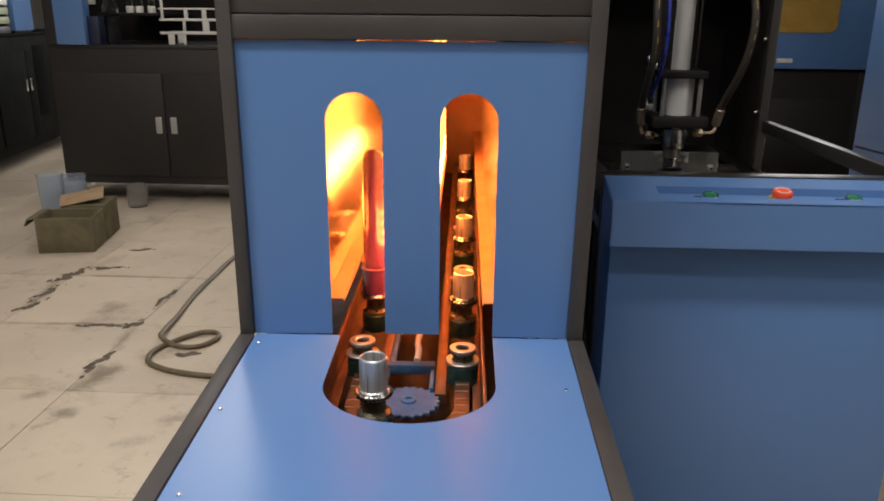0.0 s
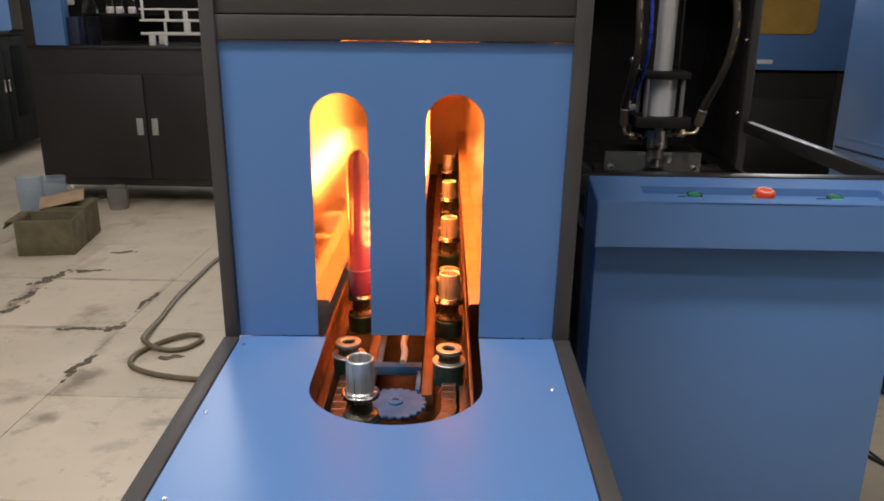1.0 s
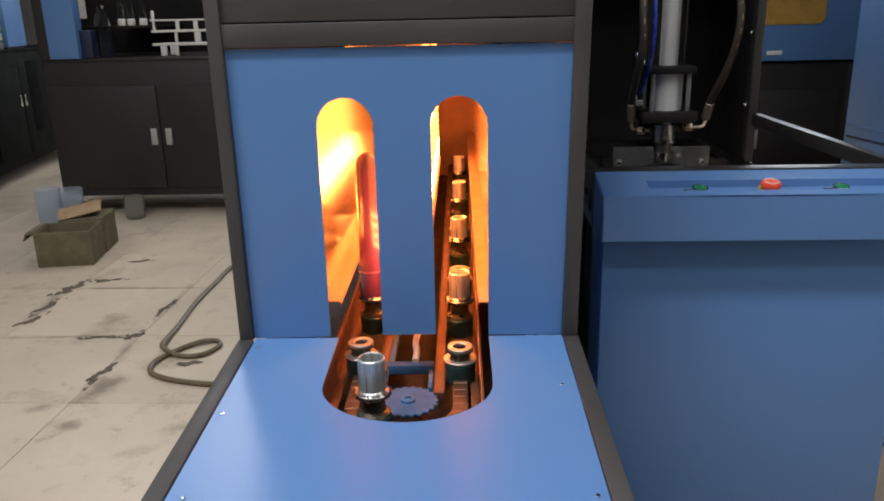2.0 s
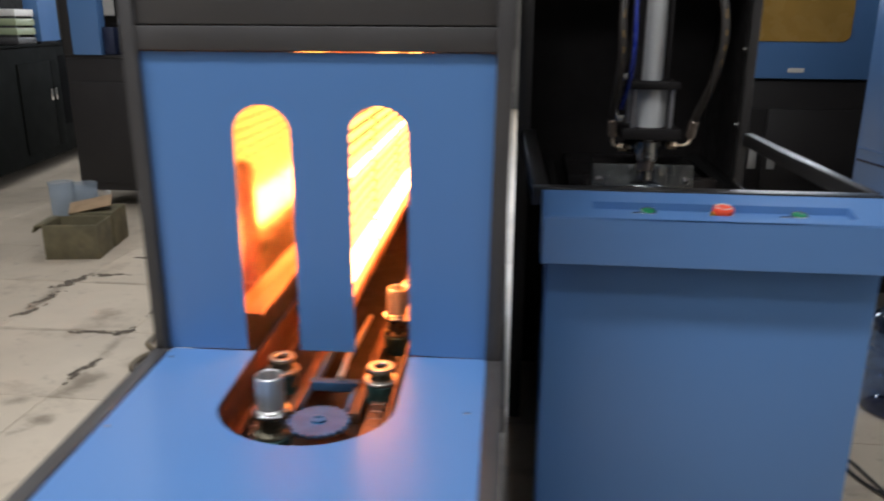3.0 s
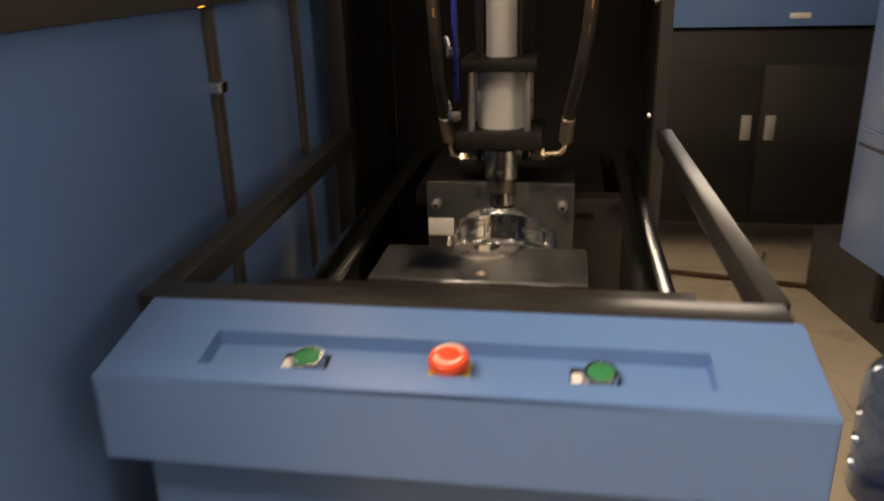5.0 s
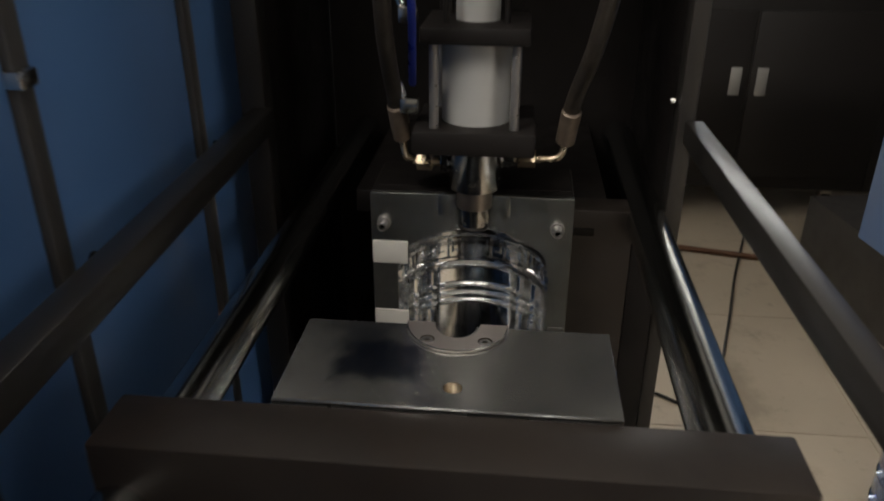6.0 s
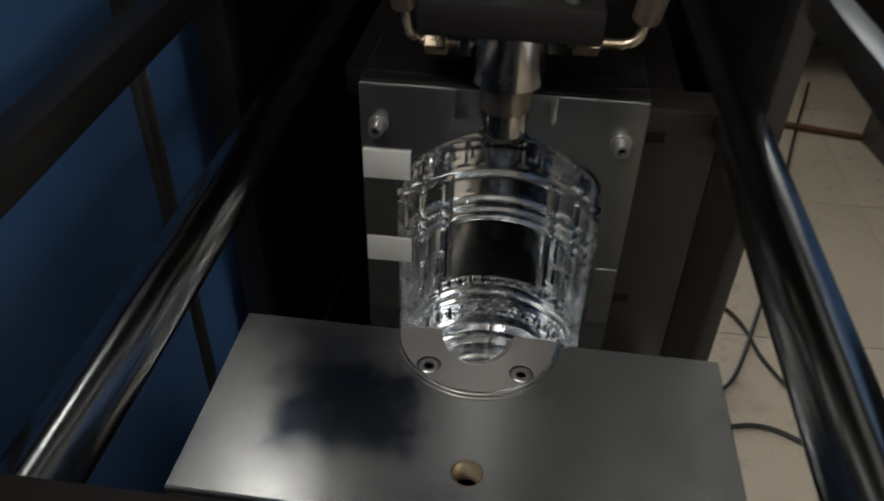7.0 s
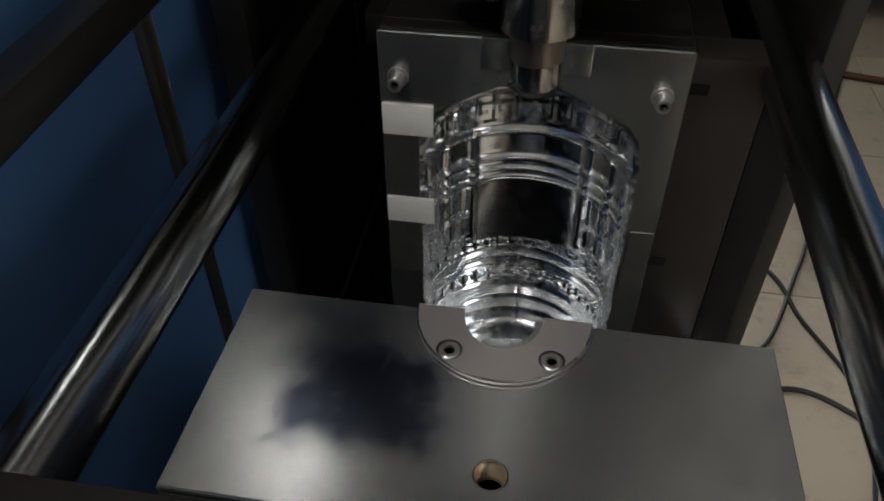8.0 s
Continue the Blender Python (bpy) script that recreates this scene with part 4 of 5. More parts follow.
def mould_half(x0, x1, yf, depth, z0, z1, facing, hole=False):
    """A mould block with a half bottle form sunk into its parting face. facing: +1 when the block lies behind the face."""
    bm = bmesh.new()
    zs = sorted(set([z1, 0.935, 0.928] + [0.47 + (0.93 - 0.47) * k / 210 for k in range(211)] + [z for z, r in BODY if z <= 0.47 and z >= 0.434]), reverse=True)
    zs = [z for z in zs if z >= 0.434]
    nA = 150
    rows = []
    for z in zs:
        zz = min(z, 0.9765)
        row = []
        for k in range(nA + 1):
            a = -math.pi / 2 + math.pi * k / nA
            r = body_radius(zz, a)
            row.append(bm.verts.new((AXX + r * math.sin(a), yf + facing * r * math.cos(a), z)))
        rows.append(row)
    for a, b in zip(rows, rows[1:]):
        for k in range(nA):
            bm.faces.new((a[k], a[k + 1], b[k + 1], b[k]))
    tip = [bm.verts.new((AXX + 0.0, yf, 0.452))]
    last = rows[-1]
    mid = [bm.verts.new((AXX + 0.05 * math.sin(-math.pi / 2 + math.pi * k / nA), yf + facing * 0.05 * math.cos(-math.pi / 2 + math.pi * k / nA), 0.446)) for k in range(nA + 1)]
    for k in range(nA):
        bm.faces.new((last[k], last[k + 1], mid[k + 1], mid[k]))
        bm.faces.new((mid[k], mid[k + 1], tip[0]))
    form = bm
    # the block round it
    bm = bmesh.new()
    L, R = [], []
    for z in zs:
        r = body_radius(min(z, 0.9765), math.pi / 2)
        L.append((bm.verts.new((x0, yf, z)), bm.verts.new((AXX - r, yf, z))))
        R.append((bm.verts.new((AXX + r, yf, z)), bm.verts.new((x1, yf, z))))
    for S in (L, R):
        for a, b in zip(S, S[1:]):
            bm.faces.new((a[0], a[1], b[1], b[0]))
    bm.faces.new((L[-1][0], L[-1][1], bm.verts.new((AXX - 0.085, yf, z0)), bm.verts.new((x0, yf, z0))))
    bm.faces.new((R[-1][0], R[-1][1], bm.verts.new((x1, yf, z0)), bm.verts.new((AXX + 0.085, yf, z0))))
    yb = yf + facing * depth
    arcv = [bm.verts.new((AXX + 0.024 * math.sin(t), yf + facing * 0.024 * math.cos(t), z1)) for t in [-math.pi / 2 + math.pi * k / 24 for k in range(25)]]
    corners = [bm.verts.new(p) for p in ((x1, yf, z1), (x1, yb, z1), (x0, yb, z1), (x0, yf, z1))]
    if not hole:
        bm.faces.new(arcv + corners)
    low = [bm.verts.new(p) for p in ((x1, yf, z0), (x1, yb, z0), (x0, yb, z0), (x0, yf, z0))]
    for i, j in ((0, 1), (1, 2), (2, 3)):
        bm.faces.new((corners[i], corners[j], low[j], low[i]))
    bm.faces.new(low)
    bmesh.ops.remove_doubles(bm, verts=bm.verts, dist=1e-5)
    rim = [e for e in bm.edges if len(e.link_faces) == 2 and e.calc_face_angle() > 1.2 and all(v.co.z > z1 - 1e-4 for v in e.verts)]
    rim += [e for e in bm.edges if len(e.link_faces) == 2 and e.calc_face_angle() > 1.2 and all(abs(v.co.x - x1) < 1e-5 and abs(v.co.y - yf) < 1e-5 for v in e.verts)]
    bmesh.ops.recalc_face_normals(bm, faces=bm.faces)
    bmesh.ops.bevel(bm, geom=rim, offset=0.0014, segments=2, affect="EDGES")
    return bm, form


blk, form = mould_half(0.584, 0.891, AXY, 0.131, 0.38, 0.9765, 1)
rear = part("rear_mould", blk, ALU_SIDE, press, "milled aluminium rear mould half", 20)
part("mould_form", form, CAVITY, rear, "polished bottle form with rings and key border", 30)
blk, form = mould_half(0.582, 0.908, 1.998, 0.146, 0.38, 0.9600, -1, True)
front = part("front_mould", blk, ALU, press, "brushed aluminium front mould half with a dark-patched top", 20)
part("mould_form", form, CAVITY, front, "polished bottle form", 30)
cover = [(0.582, 1.998), (0.582, 1.852), (0.908, 1.852), (0.908, 1.998)] + [(AXX + 0.024 * math.cos(t), 1.998 + 0.024 * math.sin(t)) for t in [2 * math.pi - math.pi * k / 30 for k in range(31)]]
part("mould_top", plate(cover, [[(0.750 + 0.0088 * math.cos(2 * math.pi * k / 32), 1.885 + 0.0088 * math.sin(2 * math.pi * k / 32)) for k in range(32)]], 0.0055, (0, 0, 0.9600), "z", 0.0008), MOULD_TOP, front, "brushed aluminium top with blue-black patches", None)
# Added black sheets: the top mirrors the dark interior, put in as colour.
for x0, x1, y0, y1 in ((0.586, 0.889, 2.379, 2.483), (0.586, 0.714, 2.358, 2.3785), (0.770, 0.889, 2.358, 2.3785)):
    part("top_dark_sheet", box(x0, x1, y0, y1, 0.9768, 0.9785, 0.0005, 1), BLACK, rear, "black sheet for the top's dark reflection")
# neck inserts
for s in (-1, 1):
    part("neck_insert", box(*sorted((AXX + s * 0.0245, AXX + s * 0.054)), AXY - 0.002, AXY + 0.02, 0.943, 0.9775, 0.001), ALU_SIDE, rear)
half = [(AXX + 0.0040 + 0.0545 * math.cos(t), 1.9978 + 0.0545 * math.sin(t)) for t in [math.pi + math.pi * k / 40 for k in range(41)]]
half += [(AXX + 0.0040 + 0.0245 * math.cos(t), 1.9978 + 0.030 * math.sin(t)) for t in [2 * math.pi - math.pi * k / 30 for k in range(31)]]
SUNK = [(0.7165, 1.9635), (0.7770, 1.9640)]
neck_plate = part("neck_plate", plate(half, [[(sx + 0.0080 * math.cos(2 * math.pi * k / 28), sy + 0.0080 * math.sin(2 * math.pi * k / 28)) for k in range(28)] for sx, sy in SUNK], 0.0030, (0, 0, 0.966), "z"), RING, front, "half-round turned steel neck plate", None)
part("plate_rim", sweep([(AXX + 0.0040 + 0.0541 * math.cos(t), 1.9978 + 0.0541 * math.sin(t), 0.9689) for t in [math.pi + math.pi * k / 24 for k in range(25)]], 0.0007, 8, 2), STEEL, neck_plate, "bright turned rim")
for sx, sy in SUNK:
    part("counterbore", lathe([(0.0, 0.0), (0.0079, 0.0), (0.0079, 0.0026)], (sx, sy, 0.9663), 28, cap=False), NECK, neck_plate)
    hd = part("socket_screw", lathe([(0.0034, 0.0), (0.0034, 0.0019), (0.0058, 0.0019), (0.0066, 0.0013), (0.0066, 0.0)], (sx, sy, 0.9665), 24, cap=False), DULL, neck_plate)
    part("socket", lathe([(0.0, 0.0), (0.0036, 0.0)], (sx, sy, 0.9667), 6), NECK, hd)
part("threaded_hole", lathe([(0.0087, -0.0002), (0.0080, -0.0012)] + [(0.0080 + 0.0007 * (k % 2), -0.0014 - 0.0009 * k) for k in range(16)] + [(0.008, -0.017)], (0.750, 1.885, 0.9655), 28, cap=False), THREAD, front, "brass-coloured threaded hole")
# Floor painted black for the darkness at the bottom of a deeper hole.
part("hole_floor_shade", lathe([(0.0, 0.0), (0.0079, 0.0)], (0.750, 1.885, 0.9488), 24), BLACK, front)
for sx in (0.604, 0.868):
    on_face = Matrix.Translation(Vector((sx, AXY + 0.001, 0.927)) - press.location) @ pose(0, 0, 0, 90, 0, 0) @ Matrix.Translation(press.location)
    bolt = part("mould_bolt", lathe([(0.0046, 0.006), (0.0046, 0.021), (0.0070, 0.021), (0.0078, 0.019), (0.0078, 0.005), (0.0086, 0.004), (0.0108, 0.004), (0.0112, 0.003), (0.0112, 0.0)], (0, 0, 0), 28, cap=False), DULL, rear)
    bolt.matrix_basis = on_face
    part("socket", lathe([(0.0, 0.0), (0.0048, 0.0)], (0, 0, 0.012), 12), BLACK, bolt)
for z0, z1 in ((0.859, 0.896), (0.739, 0.774)):
    part("white_pad", box(0.5855, 0.640, AXY - 0.0035, AXY + 0.001, z0, z1, 0.001), WHITE, rear, "white pad on the mould face")
# Thin dark plates put the dark reflection on the parting face in as colour.
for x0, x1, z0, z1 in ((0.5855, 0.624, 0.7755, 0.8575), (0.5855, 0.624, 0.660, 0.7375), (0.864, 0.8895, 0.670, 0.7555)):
    part("face_dark_plate", box(x0, x1, AXY - 0.0015, AXY + 0.001, z0, z1, 0.0005, 1), DARK_FACE, rear, "dark plate for the face's dark reflection")
# blowing head
head = thing("blowing_cylinder", (AXX, AXY, 1.06), "white pneumatic cylinder with black flanges over a steel nozzle", "pneumatic cylinder")
part("nozzle", lathe([(0.016, 0.9895), (0.0320, 0.9895), (0.0372, 0.9925), (0.0380, 0.9960), (0.0380, 1.050), (0.0300, 1.057), (0.016, 1.058), (0.016, 1.064)], (AXX, AXY, 0), 44), NOZZLE, head, "dull steel blowing nozzle")
part("nozzle_neck", lathe([(0.021, 0.9605), (0.0256, 0.9605), (0.0264, 0.9615), (0.0264, 0.9890)], (AXX, AXY, 0), 44), NECK, head, "brown-tinted nozzle neck")
part("nozzle_tip", lathe([(0.0, 0.925), (0.016, 0.925), (0.0215, 0.929), (0.0234, 0.934), (0.0234, 0.9600)], (AXX, AXY, 0), 44), NOZZLE, head, "polished steel nozzle tip")
part("seal_ring", lathe([(0.018, 0.9255), (0.0226, 0.9265), (0.0246, 0.9295), (0.0226, 0.9325), (0.018, 0.9335)], (AXX, AXY, 0), 40), BLACK, head, "black rubber seal ring")
part("nozzle_nut", box(AXX - 0.012, AXX + 0.012, AXY - 0.034, AXY - 0.018, 1.046, 1.058, 0.002), STEEL, head)
part("flange", box(AXX - 0.084, AXX + 0.084, AXY - 0.075, AXY + 0.075, 1.062, 1.096, 0.004), BLACK, head, "black lower flange")
part("tube", lathe([(0.0485, 1.096), (0.0485, 1.210)], (AXX, AXY, 0), 48), TUBE_WHITE, head, "white cylinder tube")
part("flange", box(AXX - 0.072, AXX + 0.072, AXY - 0.072, AXY + 0.072, 1.210, 1.233, 0.004), BLACK, head, "black upper flange")
part("upper_tube", lathe([(0.0300, 1.233), (0.0300, 1.78)], (AXX, AXY, 0), 40), TUBE_WHITE, head, "slim white cylinder tube")
part("top_flange", box(AXX - 0.05, AXX + 0.05, AXY - 0.05, AXY + 0.05, 1.78, 1.82, 0.004), BLACK, head)
for dx in (-0.0545, 0.0545):
    for dy in (-0.056, 0.056):
        part("tie_rod", rod((AXX + dx, AXY + dy, 1.0965), (AXX + dx, AXY + dy, 1.2095), 0.0066, 16), DULL, head, "dull steel tie rod")
for dx in (-0.040, 0.040):
    for dy in (-0.038, 0.038):
        part("tie_rod", rod((AXX + dx, AXY + dy, 1.2335), (AXX + dx, AXY + dy, 1.779), 0.004, 12), BLACK, head)
part("mount_plate", box(AXX - 0.06, AXX + 0.06, AXY + 0.076, AXY + 0.10, 1.002, 1.95, 0.003), BLACK, head)
# fittings
FY = AXY - 0.005
for sgn, steel, brass, bend in ((1, (0.036, 0.056), (0.062, 0.087), 0.128), (-1, (0.036, 0.050), (0.062, 0.085), 0.106)):
    zf = 1.039 if sgn > 0 else 1.030
    at = lambda d, dz=0.0: (AXX + sgn * d, FY, zf + dz)
    part("hex_fitting", rod(at(0.034), at(steel[0] + 0.003), 0.0075, 16), STEEL, head)
    part("hex_fitting", rod(at(steel[0] + 0.003), at(steel[1]), 0.0140, 6, 0.0012), STEEL, head, "pale steel hexagon fitting")
    part("nipple", rod(at(steel[1]), at(brass[0]), 0.0062, 16), BRASS, head)
    part("union", rod(at(brass[0]), at(brass[1]), 0.0132, 6, 0.0012), BRASS, head, "pale brass hexagon union")
    part("elbow", sweep([at(brass[1]), at(bend - 0.016, 0.001), at(bend - 0.004, 0.009), (AXX + sgn * bend, AXY, 1.066)], 0.0052, 14), BRASS, head)


def hose(points, r, name, label, crimp):
    h = solid(name, sweep(points, r, 14, 10), HOSE, points[0], label, "hose")
    p, q = Vector(points[0]), Vector(points[1])
    d = (q - p).normalized()
    part("crimp", rod(p - d * 0.002, p + d * crimp, r * 1.22, 18, 0.002), CRIMP, h, "brown-grey crimped hose end")
    line = smooth_line(points, 30)
    for k in range(40, len(line) - 8, 13):
        a, b = line[k], line[k + 5]
        off = Vector((0.15, -1, 0.0)).normalized() * r * 0.93
        part("print_mark", rod(a + off, b + off, r * 0.13, 8), HOSE_MARK, h, "gold printed dash")
    return h


hose([(0.636, 2.349, 1.066), (0.630, 2.325, 1.13), (0.631, 2.255, 1.22), (0.634, 2.212, 1.31), (0.629, 2.212, 1.42), (0.64, 2.26, 1.60), (0.66, 2.31, 1.80)], 0.0115, "air_hose", "brown rubber air hose with gold printed dashes", 0.055)
hose([(0.870, 2.353, 1.066), (0.876, 2.325, 1.13), (0.893, 2.255, 1.22), (0.906, 2.215, 1.32), (0.905, 2.215, 1.42), (0.875, 2.26, 1.60), (0.84, 2.31, 1.80)], 0.0115, "air_hose", "brown rubber air hose with gold printed dashes", 0.055)
solid("air_tube", sweep([(0.655, 2.325, 1.15), (0.665, 2.255, 1.24), (0.668, 2.222, 1.34), (0.668, 2.25, 1.50), (0.68, 2.32, 1.78)], 0.0055, 12), AIR_BLUE, (0.655, 2.325, 1.15), "thin bright blue air tube", "tube")
for z in (1.122, 1.244):
    valve = thing("flow_valve", (AXX - 0.088, AXY - 0.03, z), "small steel flow control valve", "valve")
    part("body", box(AXX - 0.104, AXX - 0.078, AXY - 0.042, AXY - 0.020, z - 0.012, z + 0.010, 0.003), STEEL, valve)
    part("knob", rod((AXX - 0.100, AXY - 0.031, z + 0.010), (AXX - 0.106, AXY - 0.031, z + 0.030), 0.006, 14, 0.001), STEEL, valve)

# ---- machine in the back, west ----
def dark_cabinet(name, x0, x1, yf, depth, z0, z1, doors, label, feet=True, hz=0.59, paint=None):
    """A dark base cabinet with doors and pairs of steel handles."""
    c = thing(name, ((x0 + x1) / 2, yf + depth / 2, 0.0), label, "machine")
    part("body", box(x0, x1, yf + 0.002, yf + depth, z0, z1, 0.004), paint or GREY, c)
    w = (x1 - x0 - 0.06) / doors
    for k in range(doors):
        a = x0 + 0.03 + k * w
        d = part("door", box(a + 0.008, a + w - 0.008, yf - 0.014, yf + 0.0015, z0 + 0.06, z1 - 0.17, 0.003), paint or GREY, c)
        hx = a + w - 0.055 if k % 2 == 0 else a + 0.055
        part("handle", box(hx - 0.023, hx + 0.023, yf - 0.022, yf - 0.0142, hz - 0.06, hz + 0.06, 0.003), HANDLE, d, "small pale metal handle")
    if feet:
        for fx in (x0 + 0.12, x1 - 0.12):
            f = part("castor", rod((fx - 0.02, yf + 0.10, 0.05), (fx + 0.02, yf + 0.10, 0.05), 0.05, 20, 0.004), BLACK, c)
            part("fork", box(fx - 0.026, fx + 0.026, yf + 0.07, yf + 0.13, 0.06, z0, 0.003), STEEL, f)
    return c


LY = 5.40
west = dark_cabinet("bottle_machine", -2.985, -1.35, LY, 0.9, 0.15, 1.127, 2, "dark machine with two base doors and blue uprights", paint=CABINET_PAINT)
part("table_top", box(-2.987, -1.348, LY - 0.001, LY + 0.90, 1.128, 1.150, 0.003), CABINET_PAINT, west, "grey steel table top")
for x0, x1, y0 in ((-2.905, -2.69, LY - 0.02), (-1.62, -1.36, LY - 0.02)):
    part("upright", box(x0, x1, y0, y0 + 0.10, 1.152, 2.30, 0.004), BLUE, west, "blue sheet metal upright")
part("corner_post", box(-2.985, -2.908, LY - 0.01, LY + 0.08, 1.152, 2.30, 0.004), CABINET_PAINT, west, "dark corner post")
part("rear_sheet", box(-3.30, -1.35, LY + 0.86, LY + 0.90, 1.152, 2.30, 0.004), BLACK, west)
part("notice", box(-3.26, -3.02, LY + 0.84, LY + 0.846, 1.43, 1.80, 0.001), WHITE, west, "plain white sheet")
# white lattice rack on the table
rack = thing("lattice_rack", (-1.90, LY + 0.15, 1.152), "white plastic lattice rack on a machine table", "rack")
for y in (LY + 0.14, LY + 0.32):
    for z, h in ((1.396, 0.012), (1.318, 0.016), (1.225, 0.018)):
        part("slat", box(-2.215, -1.66, y, y + 0.022, z, z + h, 0.003), WHITE, rack)
    for x, w, z0, z1 in ((-2.16, 0.045, 1.153, 1.224), (-1.74, 0.045, 1.153, 1.395)) if y > LY + 0.2 else ((-2.20, 0.016, 1.335, 1.47), (-2.03, 0.024, 1.335, 1.395), (-1.90, 0.030, 1.335, 1.395), (-2.045, 0.018, 1.244, 1.317), (-1.90, 0.045, 1.244, 1.317), (-1.72, 0.03, 1.244, 1.395), (-2.16, 0.045, 1.153, 1.224), (-2.05, 0.02, 1.153, 1.224), (-1.74, 0.045, 1.153, 1.224)):
        part("upright", box(x, x + w, y + 0.002, y + 0.020, z0, z1, 0.003), WHITE, rack)
for x in (-2.20, -1.90, -1.70):
    part("cross_bar", box(x, x + 0.014, LY + 0.163, LY + 0.319, 1.320, 1.332, 0.002), WHITE, rack)


def small_bottle(at, h, r, label):
    p = [(0.0, 0.004), (r * 0.75, 0.0), (r, 0.02 * h / 0.25), (r, 0.25 * h), (r * 0.93, 0.29 * h), (r, 0.33 * h), (r, 0.48 * h), (r * 0.93, 0.52 * h), (r, 0.56 * h), (r, 0.68 * h), (r * 0.8, 0.80 * h), (r * 0.42, 0.90 * h), (r * 0.40, h)]
    return solid("plastic_bottle", lathe(p, at, 28), PET, at, label, "bottle")


small_bottle((-2.545, LY + 0.10, 1.152), 0.36, 0.055, "clear plastic drink bottle standing on a machine table")
for x in (-2.445, -2.375, -2.285):
    at = (x, LY + 0.20, 1.372)
    pf = thing("preform", at, "clear plastic preform with a white neck on a shelf", "preform", "preforms on the shelf")
    part("neck", lathe([(0.014, 0.0), (0.026, 0.0), (0.028, 0.008), (0.028, 0.040), (0.022, 0.046), (0.014, 0.046)], at, 24), WHITE, pf, "white neck")
    part("tube", lathe([(0.021, 0.046), (0.021, 0.15), (0.012, 0.168), (0.0, 0.172)], at, 24), PET, pf)
part("shelf", box(-2.68, -2.23, LY + 0.14, LY + 0.859, 1.352, 1.371, 0.003), BLACK, west)
part("control_box", box(-2.688, -2.605, LY + 0.02, LY + 0.30, 1.152, 1.345, 0.005), NAVY, west, "dark navy box")
# further machine, far west
FW = Matrix.Translation((-4.15, 7.0, 0)) @ pose(0, 0, 0, 0, 0, 9)
west2 = thing("bottle_machine", (-4.6, 7.0, 0.0), "dark machine with small steel handles and a blue upright", "machine")
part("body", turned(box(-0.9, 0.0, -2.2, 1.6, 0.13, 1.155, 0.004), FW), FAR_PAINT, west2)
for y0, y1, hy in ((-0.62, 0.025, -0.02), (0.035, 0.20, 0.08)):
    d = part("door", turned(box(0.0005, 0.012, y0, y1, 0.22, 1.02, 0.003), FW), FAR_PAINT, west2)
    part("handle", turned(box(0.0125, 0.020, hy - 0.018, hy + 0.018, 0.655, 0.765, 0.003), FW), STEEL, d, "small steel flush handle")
# No opening here: a thin black sheet carries the gap's darkness.
part("slot_shade", turned(box(0.0005, 0.003, 0.235, 0.50, 0.40, 1.06, 0.001), FW), VOID, west2, "black sheet in place of an open gap's shade")
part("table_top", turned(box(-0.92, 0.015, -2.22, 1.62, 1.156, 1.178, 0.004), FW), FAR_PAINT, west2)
part("upright", turned(box(-0.12, 0.01, -0.07, 0.34, 1.20, 2.30, 0.004), FW), BLUE, west2, "blue sheet metal upright")
part("upright_foot", turned(box(-0.10, -0.01, -0.05, 0.32, 1.179, 1.199, 0.002), FW), BLACK, west2)
part("rear_sheet", turned(box(-0.90, -0.86, -2.2, 1.6, 1.179, 2.30, 0.004), FW), BLACK, west2)
for y in (-2.0, 1.4):
    f = part("castor", turned(rod((-0.10, y - 0.02, 0.05), (-0.10, y + 0.02, 0.05), 0.05, 20, 0.004), FW), BLACK, west2)
    part("fork", turned(box(-0.13, -0.07, y - 0.026, y + 0.026, 0.06, 0.129, 0.003), FW), STEEL, f)

crate = thing("plastic_crate", (-4.2, 6.75, 1.178), "pale green and white slatted crate on a machine table", "crate")
for k, (z, col) in enumerate(((1.180, GREY), (1.262, CRATE_GREEN), (1.342, CRATE_GREEN), (1.422, WHITE))):
    part("slat", turned(box(-0.30, -0.02, -0.46, -0.10, z, z + 0.06, 0.006), FW), col, crate)
for y in (-0.45, -0.14):
    part("corner_post", turned(box(-0.29, -0.03, y, y + 0.03, 1.179, 1.482, 0.004), FW), GREY, crate)

# ---- machine in the back, east ----
RY = 4.70
upper = dark_cabinet("bottle_machine", 1.20, 2.36, RY, 0.9, 0.13, 1.085, 2, "dark machine cabinet under a blue housing with an amber window", hz=0.62, paint=CABINET_PAINT)
part("side_body", box(2.362, 3.3, RY + 0.002, RY + 0.9, 0.13, 1.085, 0.004), CABINET_PAINT, upper)
part("housing", box(1.05, 3.3, RY - 0.03, RY + 0.9, 1.09, 1.62, 0.006), BLUE, upper)
part("window", plate([(1.58, 1.36)] + arc(1.625, 1.343, 0.045, 0.045, 180, 270, 8) + arc(2.132, 1.343, 0.045, 0.045, 270, 360, 8) + [(2.177, 1.58), (1.58, 1.58)], [], 0.006, (0, RY - 0.036, 0), "y"), AMBER, upper, "amber acrylic window")
part("name_plate", box(1.86, 1.95, RY - 0.035, RY - 0.029, 1.125, 1.15, 0.001), WHITE, upper, "small pale plate")
# long machine along the east side
EX = 2.10
east = thing("blowing_machine", (2.5, 3.0, 0.0), "dark open machine frame with shelves and an open blue door", "machine")
part("plinth", box(EX, 3.0, 1.2, 4.2, 0.0, 0.30, 0.004), GREY, east)
part("rear_sheet", box(2.98, 3.0, 1.2, 4.2, 0.301, 2.2, 0.002), BLACK, east)
part("post", box(EX, EX + 0.07, 3.22, 3.30, 0.301, 2.2, 0.004), BLACK, east)
